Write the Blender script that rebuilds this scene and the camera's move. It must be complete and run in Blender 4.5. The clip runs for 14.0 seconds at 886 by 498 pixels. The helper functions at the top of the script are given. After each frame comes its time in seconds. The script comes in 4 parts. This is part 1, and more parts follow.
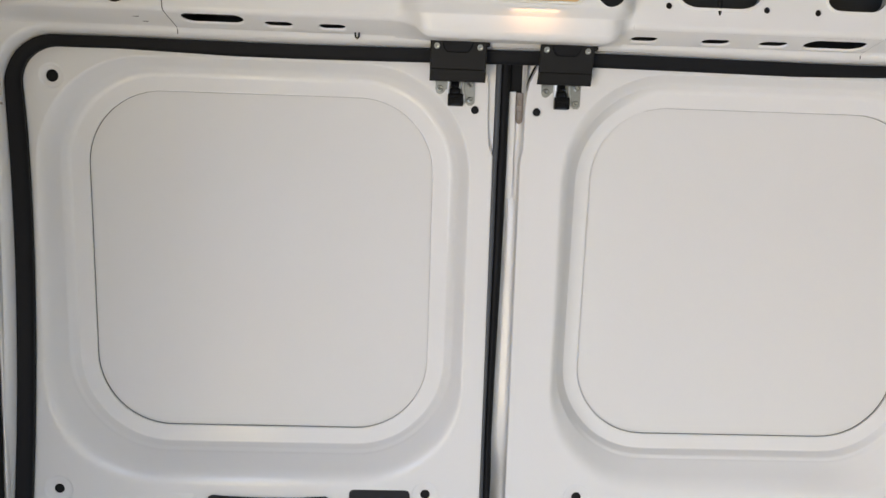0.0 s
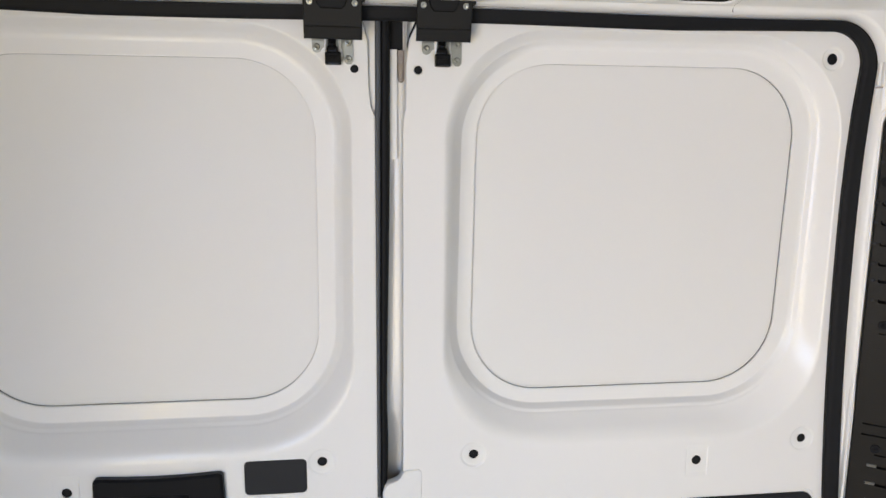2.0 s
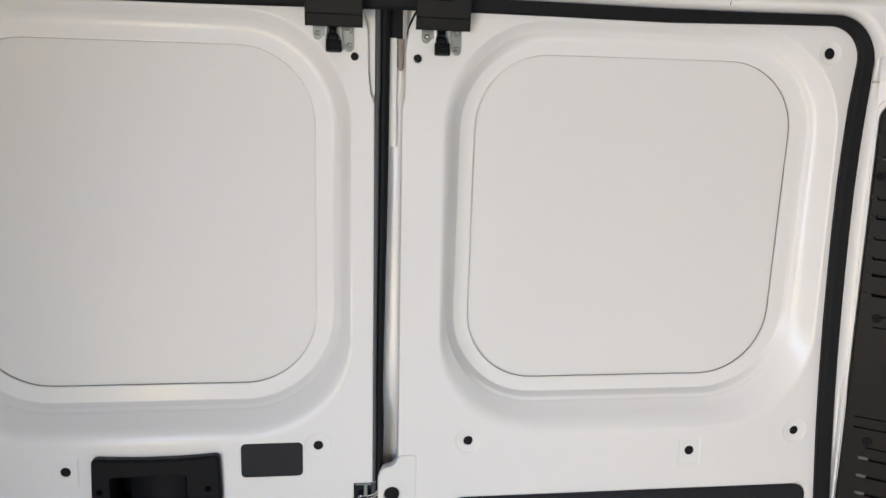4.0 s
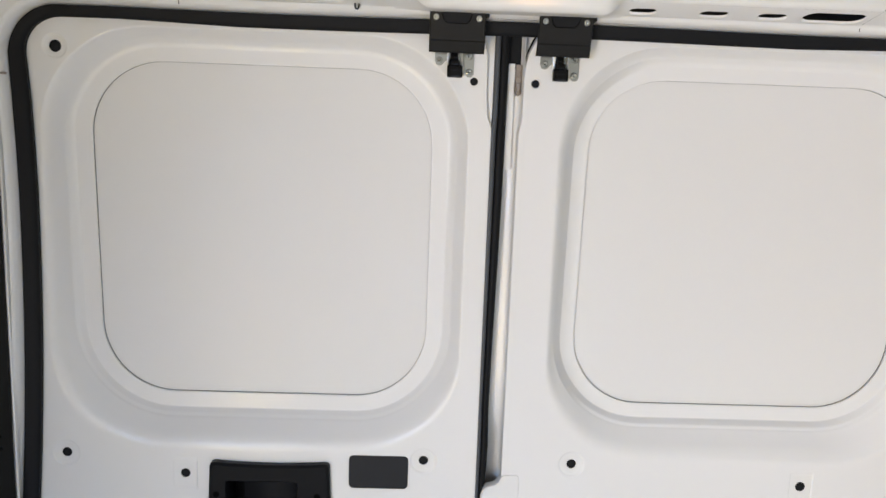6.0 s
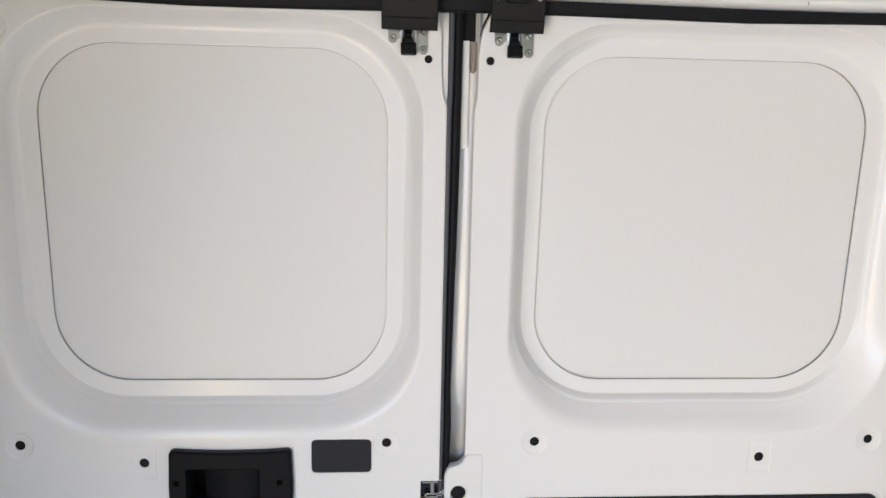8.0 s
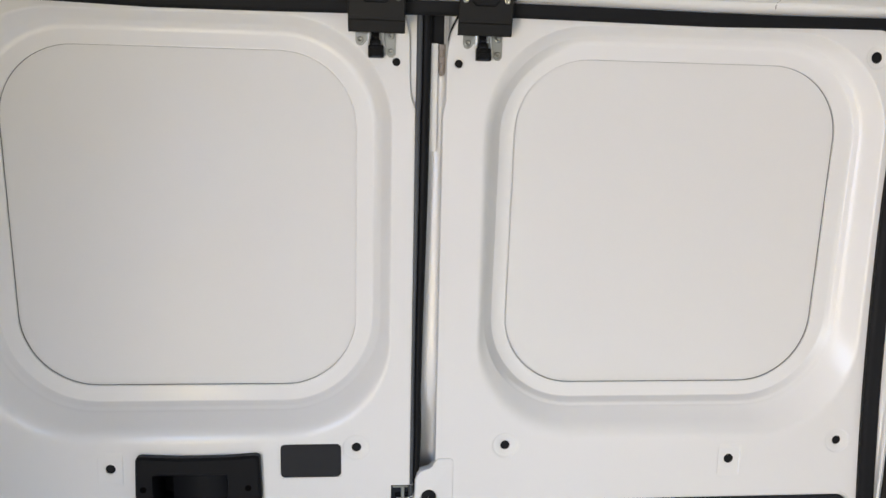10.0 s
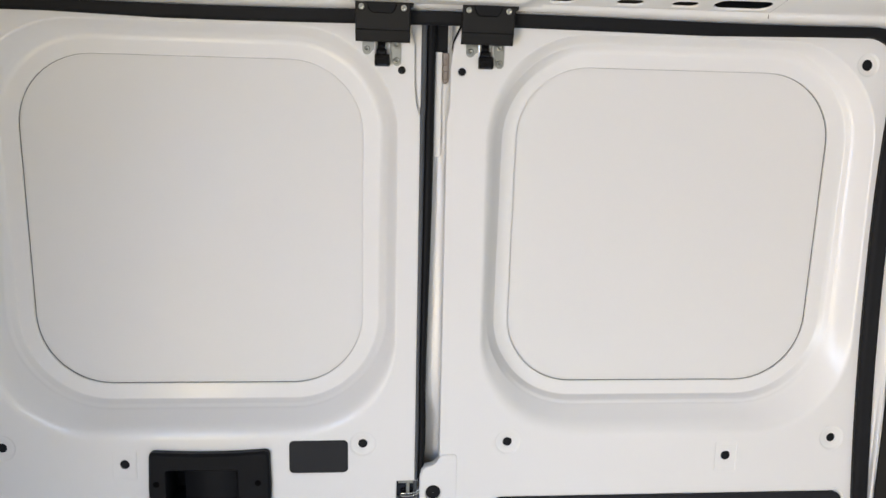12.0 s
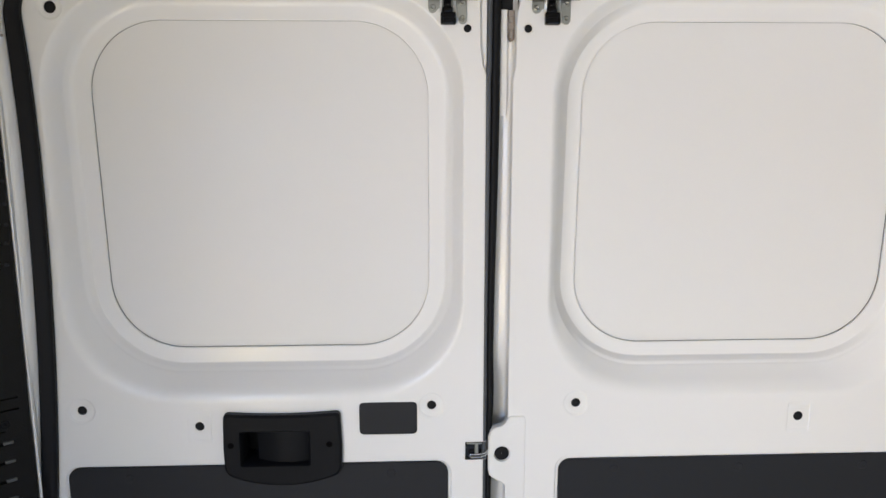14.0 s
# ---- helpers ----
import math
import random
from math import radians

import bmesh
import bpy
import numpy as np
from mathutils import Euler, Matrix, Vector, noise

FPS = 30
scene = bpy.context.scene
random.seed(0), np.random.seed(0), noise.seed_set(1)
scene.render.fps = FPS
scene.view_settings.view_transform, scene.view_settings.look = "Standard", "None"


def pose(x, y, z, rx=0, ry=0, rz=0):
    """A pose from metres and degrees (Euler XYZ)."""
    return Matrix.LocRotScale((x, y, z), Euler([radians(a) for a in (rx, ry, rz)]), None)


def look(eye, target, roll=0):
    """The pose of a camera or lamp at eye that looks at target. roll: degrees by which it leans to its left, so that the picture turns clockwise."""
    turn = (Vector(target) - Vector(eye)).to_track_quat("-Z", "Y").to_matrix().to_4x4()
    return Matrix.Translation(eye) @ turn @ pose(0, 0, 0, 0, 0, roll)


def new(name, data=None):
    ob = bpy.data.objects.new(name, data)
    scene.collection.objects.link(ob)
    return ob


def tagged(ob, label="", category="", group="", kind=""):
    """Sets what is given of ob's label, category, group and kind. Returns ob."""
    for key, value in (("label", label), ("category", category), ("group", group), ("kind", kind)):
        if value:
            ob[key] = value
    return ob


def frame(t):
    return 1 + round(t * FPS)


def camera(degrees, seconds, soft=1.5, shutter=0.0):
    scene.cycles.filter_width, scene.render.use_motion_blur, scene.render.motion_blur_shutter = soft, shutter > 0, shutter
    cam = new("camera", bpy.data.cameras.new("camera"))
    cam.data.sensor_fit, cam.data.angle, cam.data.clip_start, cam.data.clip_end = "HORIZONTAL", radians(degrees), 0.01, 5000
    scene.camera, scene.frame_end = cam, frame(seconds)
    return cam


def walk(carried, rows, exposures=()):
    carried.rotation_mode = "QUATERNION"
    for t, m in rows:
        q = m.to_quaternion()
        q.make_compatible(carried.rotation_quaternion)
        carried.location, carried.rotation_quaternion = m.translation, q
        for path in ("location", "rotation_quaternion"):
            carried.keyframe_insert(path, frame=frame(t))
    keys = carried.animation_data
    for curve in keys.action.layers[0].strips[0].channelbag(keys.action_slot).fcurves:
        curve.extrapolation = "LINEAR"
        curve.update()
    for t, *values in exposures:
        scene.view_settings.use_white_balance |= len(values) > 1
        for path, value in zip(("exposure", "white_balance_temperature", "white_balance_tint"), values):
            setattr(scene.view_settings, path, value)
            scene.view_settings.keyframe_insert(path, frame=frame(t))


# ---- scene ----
from mathutils.geometry import tessellate_polygon

# ---- camera and its path: seconds, x, y, z, yaw, pitch, roll ----
cam = camera(63.0, 14.0)
ROWS = [
    (0.0, -0.1469, -1.1306, 1.3903, -1.95, -6.71, 1.84),
    (0.5, -0.1832, -1.1284, 1.3863, -0.44, -7.30, 1.73),
    (0.9, -0.1967, -1.1243, 1.3813, 0.05, -8.01, 1.91),
    (1.0, -0.1994, -1.1283, 1.3785, -0.26, -8.06, 1.84),
    (1.5, -0.1607, -1.1265, 1.3764, -3.21, -8.63, 1.12),
    (2.0, -0.0753, -1.1194, 1.3865, -7.40, -9.42, 0.49),
    (2.2, -0.0462, -1.1264, 1.3880, -8.81, -9.63, -0.11),
    (4.3, -0.0796, -1.1348, 1.3708, -6.16, -9.57, 2.03),
    (4.5, -0.0995, -1.1354, 1.3798, -4.46, -9.94, 2.20),
    (5.0, -0.1350, -1.1485, 1.3651, -1.82, -8.94, 2.00),
    (5.5, -0.1352, -1.1482, 1.3751, -1.42, -8.76, 1.87),
    (6.0, -0.1365, -1.1466, 1.3818, -1.58, -8.50, 2.08),
    (6.5, -0.1327, -1.1466, 1.3728, -1.71, -8.45, 1.82),
    (7.0, -0.1233, -1.1457, 1.3768, -2.30, -8.81, 1.29),
    (7.5, -0.1213, -1.1460, 1.3696, -3.00, -8.86, 1.46),
    (8.0, -0.1161, -1.1415, 1.3658, -3.94, -9.25, 1.22),
    (8.5, -0.0985, -1.1337, 1.3652, -4.59, -9.93, 1.34),
    (8.7, -0.1044, -1.1329, 1.3611, -5.09, -9.94, 1.38),
    (10.8, -0.0795, -1.1469, 1.3876, -4.73, -9.00, 1.11),
    (11.0, -0.0908, -1.1555, 1.3883, -4.11, -8.83, 1.07),
    (11.5, -0.1025, -1.1715, 1.3786, -3.12, -8.25, 1.18),
    (12.0, -0.0916, -1.1742, 1.3762, -4.72, -9.04, 1.24),
    (12.5, -0.0523, -1.1586, 1.3793, -8.17, -9.83, 1.11),
    (13.0, -0.0598, -1.1685, 1.3681, -7.38, -10.43, 1.43),
    (13.5, -0.0834, -1.1692, 1.3605, -3.95, -10.43, 0.48),
    (14.0, -0.1509, -1.1752, 1.3331, -2.23, -10.13, -0.07),
]
walk(cam, [(t, pose(x, y, z, 0, 0, yaw) @ pose(0, 0, 0, 90 + pitch) @ pose(0, 0, 0, 0, 0, roll)) for t, x, y, z, yaw, pitch, roll in ROWS],
     exposures=[(0.0, -0.08), (0.5, 0.11), (1.0, 0.10), (1.5, 0.04), (2.0, 0.02), (4.5, -0.05), (5.5, 0.06), (8.5, 0.06), (11.0, -0.02), (12.0, 0.08), (12.5, -0.03), (13.0, -0.06), (14.0, 0.04)])

# ---- world and light ----
scene.view_settings.exposure = 0.0
world = bpy.data.worlds.new("sky")
scene.world = world
world.use_nodes = True
wn = world.node_tree
sky = wn.nodes.new("ShaderNodeTexSky")
sky.sky_type, sky.sun_disc = "NISHITA", False
sky.sun_elevation, sky.sun_rotation = radians(7), radians(239)
wn.links.new(sky.outputs["Color"], wn.nodes["Background"].inputs["Color"])
wn.nodes["Background"].inputs["Strength"].default_value = 0.1


def area(name, eye, target, w, h, watts, colour):
    """Daylight or added fill light standing in an opening of the body."""
    data = bpy.data.lights.new(name, "AREA")
    data.shape, data.size, data.size_y, data.energy, data.color = "RECTANGLE", w, h, watts, colour
    ob = new(name, data)
    ob.matrix_world = look(eye, target)
    return ob


# low sun through the side doorway onto the far lining
sun = bpy.data.lights.new("sun", "SUN")
sun.energy, sun.angle, sun.color = 2.0, radians(0.5), (1.0, 0.79, 0.48)
new("sun", sun).matrix_world = look((-1.0, -0.60, 0.13), (0.0, 0.0, 0.0))
# open side doorway: skylight slanting down through its upper half, light thrown up from the sunlit ground through its lower half
area("daylight_sky", (-0.955, -2.12, 1.22), (0.045, -2.12, 0.52), 1.2, 0.56, 45, (0.41, 0.607, 1))
area("daylight_ground", (-0.955, -2.12, 0.50), (0.045, -2.12, 1.20), 1.2, 0.60, 46, (1, 0.785, 0.43))
# added fill lights at the unseen front: warm from the left, weak from the right, and head-on
area("fill_left", (-0.955, -3.40, 1.20), (0.50, -3.40, 1.20), 1.1, 0.64, 36, (1, 0.86, 0.62))
area("fill_right", (0.955, -3.40, 1.20), (-0.50, -3.40, 1.20), 0.9, 0.60, 6, (0.9, 0.97, 1))
area("fill_front", (0.0, -4.48, 1.20), (0.0, 0.0, 1.20), 1.8, 0.90, 11, (0.95, 0.97, 0.97))


# ---- materials ----
def material(name, colour, rough=0.5, metal=0.0, grain=0.0, scale=200.0, bump=0.0, vary=0.06, coat=0.0, spec=0.5, sheen=0.3):
    """A procedural surface: colour that drifts at two scales, uneven gloss and fine relief."""
    m = bpy.data.materials.new(name)
    m.use_nodes = True
    t = m.node_tree
    b = t.nodes["Principled BSDF"]
    tc = t.nodes.new("ShaderNodeTexCoord")
    big, fine = t.nodes.new("ShaderNodeTexNoise"), t.nodes.new("ShaderNodeTexNoise")
    big.inputs["Scale"].default_value, fine.inputs["Scale"].default_value = 3.0, scale
    big.inputs["Detail"].default_value, fine.inputs["Detail"].default_value = 5.0, 3.0
    for n in (big, fine):
        t.links.new(tc.outputs["Object"], n.inputs["Vector"])
    mix = t.nodes.new("ShaderNodeMix")
    mix.data_type = "RGBA"
    mix.inputs["A"].default_value = (*[c * (1 - vary) for c in colour], 1)
    mix.inputs["B"].default_value = (*[min(1.0, c * (1 + vary)) for c in colour], 1)
    t.links.new(big.outputs["Fac"], mix.inputs["Factor"])
    col = mix.outputs["Result"]
    if grain:
        g = t.nodes.new("ShaderNodeMix")
        g.data_type, g.blend_type = "RGBA", "MULTIPLY"
        g.inputs["Factor"].default_value = grain
        t.links.new(col, g.inputs["A"])
        t.links.new(fine.outputs["Color"], g.inputs["B"])
        col = g.outputs["Result"]
    t.links.new(col, b.inputs["Base Color"])
    r = t.nodes.new("ShaderNodeMapRange")
    r.inputs["To Min"].default_value, r.inputs["To Max"].default_value = rough * 0.85, min(1.0, rough * 1.15)
    t.links.new(big.outputs["Fac"], r.inputs["Value"])
    t.links.new(r.outputs["Result"], b.inputs["Roughness"])
    b.inputs["Metallic"].default_value = metal
    b.inputs["Specular IOR Level"].default_value = spec
    b.inputs["Coat Weight"].default_value = coat
    b.inputs["Coat Roughness"].default_value = sheen
    if bump:
        bp = t.nodes.new("ShaderNodeBump")
        bp.inputs["Strength"].default_value, bp.inputs["Distance"].default_value = bump, 0.001
        t.links.new(fine.outputs["Fac"], bp.inputs["Height"])
        t.links.new(bp.outputs["Normal"], b.inputs["Normal"])
    return m


def glowing(name, colour, strength):
    m = material(name, colour, 0.35)
    b = m.node_tree.nodes["Principled BSDF"]
    b.inputs["Emission Color"].default_value, b.inputs["Emission Strength"].default_value = (*colour, 1), strength
    return m


PAINT = material("white_body_paint", (0.785, 0.785, 0.785), 0.50, bump=0.02, scale=320, vary=0.012, coat=0.31, sheen=0.18)
SKIN = material("white_door_skin", (0.77, 0.77, 0.765), 0.50, bump=0.05, scale=260, vary=0.012, coat=0.10, spec=0.35, sheen=0.28)
RUBBER = material("black_rubber", (0.0056, 0.0062, 0.0082), 0.65, bump=0.25, scale=500, vary=0.2, spec=0.22)
GREYRUBBER = material("dark_grey_rubber", (0.056, 0.063, 0.074), 0.5, bump=0.2, scale=400, vary=0.15, spec=0.4)
PLASTIC = material("black_grained_plastic", (0.0050, 0.0057, 0.0078), 0.52, bump=0.5, scale=900, vary=0.15, spec=0.14)
COVER = material("black_moulded_plastic", (0.0072, 0.0074, 0.0080), 0.55, bump=0.3, scale=900, vary=0.12, spec=0.25)
LINING = material("black_lining_plastic", (0.0050, 0.0048, 0.0047), 0.52, bump=0.6, scale=420, vary=0.25, spec=0.18)
TRIM = material("dark_grey_trim_board", (0.0135, 0.0148, 0.0188), 0.62, bump=0.4, scale=700, vary=0.12, spec=0.3)
GLOSSBLACK = material("glossy_black_plastic", (0.004, 0.004, 0.005), 0.12, vary=0.1, spec=0.35)
ZINC = material("zinc_plated_steel", (0.34, 0.345, 0.32), 0.36, 1.0, bump=0.1, scale=180, vary=0.10)
DULL = material("dull_sealed_steel", (0.30, 0.26, 0.235), 0.45, 0.3, bump=0.15, scale=150, vary=0.12)
CHROME = material("bright_steel", (0.75, 0.75, 0.74), 0.14, 1.0, vary=0.05)
PRIMER = material("grey_primer", (0.27, 0.30, 0.31), 0.5, bump=0.1, scale=120, vary=0.10)
STEELGREY = material("grey_steel", (0.13, 0.14, 0.14), 0.5, bump=0.1, scale=120, vary=0.15)
# grey with the slots' shade in its colour; also paints the groove glints
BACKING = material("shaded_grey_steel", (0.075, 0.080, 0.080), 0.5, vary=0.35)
# steel darkened to carry the shade of hollows and gaps
DARKSTEEL = material("shade_dark_steel", (0.05, 0.05, 0.05), 0.7, vary=0.2)
GAP = material("groove_shade_black", (0.0015, 0.0015, 0.0018), 0.9, spec=0.05)
POLISHED = material("polished_steel", (0.88, 0.88, 0.86), 0.38, 1.0, vary=0.05)
PAPER = material("white_label_paper", (0.78, 0.78, 0.74), 0.6, vary=0.03)
INK = material("black_ink", (0.02, 0.02, 0.02), 0.6)
# unseen floor, tinted so its bounce cools the foot of the doors
FLOOR = material("bounce_blue_grey_floor", (0.36, 0.42, 0.52), 0.75, bump=0.4, scale=150, vary=0.15, grain=0.3)
# unseen roof, kept dark so little light falls from above
ROOFGREY = material("low_bounce_roof_grey", (0.12, 0.12, 0.12), 0.8, bump=0.3, scale=150, vary=0.1)
WALLGREY = material("bounce_wall_grey", (0.26, 0.28, 0.29), 0.6, bump=0.2, scale=60, vary=0.10)
LENS = glowing("amber_lamp_lens", (0.70, 0.46, 0.22), 0.06)


# ---- mesh helpers ----
def rr(x0, x1, z0, z1, r, n=10):
    """A rounded rectangle as a loop of (x, z)."""
    pts = []
    for cx, cz, a in ((x1 - r, z1 - r, 0), (x0 + r, z1 - r, 90), (x0 + r, z0 + r, 180), (x1 - r, z0 + r, 270)):
        for i in range(n + 1):
            w = radians(a + 90 * i / n)
            pts.append((cx + r * math.cos(w), cz + r * math.sin(w)))
    return pts


def circle(cx, cz, r, n=20):
    return [(cx + r * math.cos(2 * math.pi * i / n), cz + r * math.sin(2 * math.pi * i / n)) for i in range(n)]


def at_y(pts, y):
    return [(x, y, z) for x, z in pts]


def loft(bm, loops, closed=True, smooth=True):
    """Skins loops of equal count."""
    rings = [[bm.verts.new(p) for p in loop] for loop in loops]
    n = len(rings[0])
    for a, b in zip(rings, rings[1:]):
        for i in range(n if closed else n - 1):
            j = (i + 1) % n
            try:
                bm.faces.new((a[i], a[j], b[j], b[i])).smooth = smooth
            except ValueError:
                pass
    return rings


def sheet(bm, outer, holes=()):
    """A flat face with holes, from loops of 3D points."""
    loops = [[Vector(p) for p in outer]] + [[Vector(p) for p in h] for h in holes]
    verts = [bm.verts.new(p) for l in loops for p in l]
    for tri in tessellate_polygon(loops):
        try:
            bm.faces.new([verts[i] for i in tri])
        except ValueError:
            pass


def box(bm, x0, x1, y0, y1, z0, z1, bevel=0.0, seg=2):
    vs = [bm.verts.new((x, y, z)) for x in (x0, x1) for y in (y0, y1) for z in (z0, z1)]
    fs = [bm.faces.new([vs[i] for i in q]) for q in ((0, 1, 3, 2), (4, 6, 7, 5), (0, 4, 5, 1), (2, 3, 7, 6), (0, 2, 6, 4), (1, 5, 7, 3))]
    if bevel:
        bmesh.ops.bevel(bm, geom=list({e for f in fs for e in f.edges}), offset=bevel, segments=seg, affect="EDGES", profile=0.5)


def dome(bm, cx, cz, y, r, h, n=16, steps=4):
    """A low domed head that stands towards -y from the plane y."""
    loops = [at_y(circle(cx, cz, r * math.cos(radians(88 * i / steps)), n), y - h * math.sin(radians(88 * i / steps))) for i in range(steps + 1)]
    loft(bm, [at_y(circle(cx, cz, r, n), y + 0.001)] + loops)


def tube(bm, path, r, n=8):
    """A round bar along a line of points."""
    path = [Vector(p) for p in path]
    loops = []
    for i, p in enumerate(path):
        d = (path[min(i + 1, len(path) - 1)] - path[max(i - 1, 0)]).normalized()
        a = d.orthogonal().normalized()
        if loops and abs(d.dot(side0)) < 0.9:
            a = (side0 - d * d.dot(side0)).normalized()
        side0 = a
        b = d.cross(a)
        loops.append([p + a * r * math.cos(2 * math.pi * k / n) + b * r * math.sin(2 * math.pi * k / n) for k in range(n)])
    rings = loft(bm, loops)
    bm.faces.new(rings[0][::-1])
    bm.faces.new(rings[-1])


def part(name, bm, mat, parent=None, label=""):
    """Links a bmesh as one mesh object under a thing or a part."""
    bmesh.ops.recalc_face_normals(bm, faces=bm.faces)
    me = bpy.data.meshes.new(name)
    bm.to_mesh(me)
    bm.free()
    me.materials.append(mat)
    ob = new(name, me)
    if parent:
        ob.parent = parent
    if label:
        ob["label"] = label
    return ob


def faced(name, bm, mat, parent=None, label="", away=(0, -1, 0)):
    """As part(), for open sheet metal: every face looks roughly along `away`."""
    v = Vector(away)
    bm.normal_update()
    for f in bm.faces:
        if f.normal.dot(v) < -1e-4:
            f.normal_flip()
    me = bpy.data.meshes.new(name)
    bm.to_mesh(me)
    bm.free()
    me.materials.append(mat)
    ob = new(name, me)
    if parent:
        ob.parent = parent
    if label:
        ob["label"] = label
    return ob


def mirrored(loop, s):
    return [(s * p[0],) + tuple(p[1:]) for p in loop]


# ---- the rear doors ----
def pad_round(bm, s, x, z, panel_holes, r0=0.0235, rh=0.0080, y=0.0):
    """A pressed round boss with a hole through it."""
    prof = ((r0, 0.0), (r0 - 0.0012, 0.0002), (r0 - 0.0030, 0.0018), (r0 - 0.0045, 0.0020), (rh + 0.0012, 0.0020), (rh, 0.0026), (rh, 0.0040))
    loops = [mirrored(at_y(circle(x, z, r, 24), y + d), s) for r, d in prof]
    loft(bm, loops)
    panel_holes.append(loops[0])


def pad_square(bm, s, x, z, panel_holes, y=0.0):
    """A pressed oblong pad with a hole through it."""
    def lie(px):
        """Sunk on the right door; on the left one proud at the edge towards the joint and nearly level at the other."""
        return y + (0.0017 if s > 0 else -0.0018 * min(1.0, max(0.25, (x + 0.0182 - px) / 0.0364)))

    outer = rr(x - 0.0205, x + 0.0205, z - 0.031, z + 0.028, 0.004, 5)
    mid = rr(x - 0.0186, x + 0.0186, z - 0.0225, z + 0.0195, 0.003, 5)
    hole = circle(x, z, 0.0087, 24)
    rims = [mirrored(at_y(outer, y), s), mirrored([(a, lie(a), b) for a, b in mid], s)]
    loft(bm, rims, smooth=False)
    bore = [mirrored([(a, lie(a), b) for a, b in hole], s), mirrored(at_y(circle(x, z, 0.0080, 24), lie(x) + 0.0012), s), mirrored(at_y(circle(x, z, 0.0080, 24), y + 0.0035), s)]
    loft(bm, bore)
    sheet(bm, rims[1], [bore[0]])
    panel_holes.append(rims[0])


def plain_hole(bm, s, x, z, r, panel_holes):
    loops = [mirrored(at_y(circle(x, z, r + 0.0015, 20), 0), s), mirrored(at_y(circle(x, z, r, 20), 0.0015), s), mirrored(at_y(circle(x, z, r, 20), 0.0035), s)]
    loft(bm, loops)
    panel_holes.append(loops[0])


BLANK = (0.1278, 0.6693, 0.9472, 1.4903, 0.118)


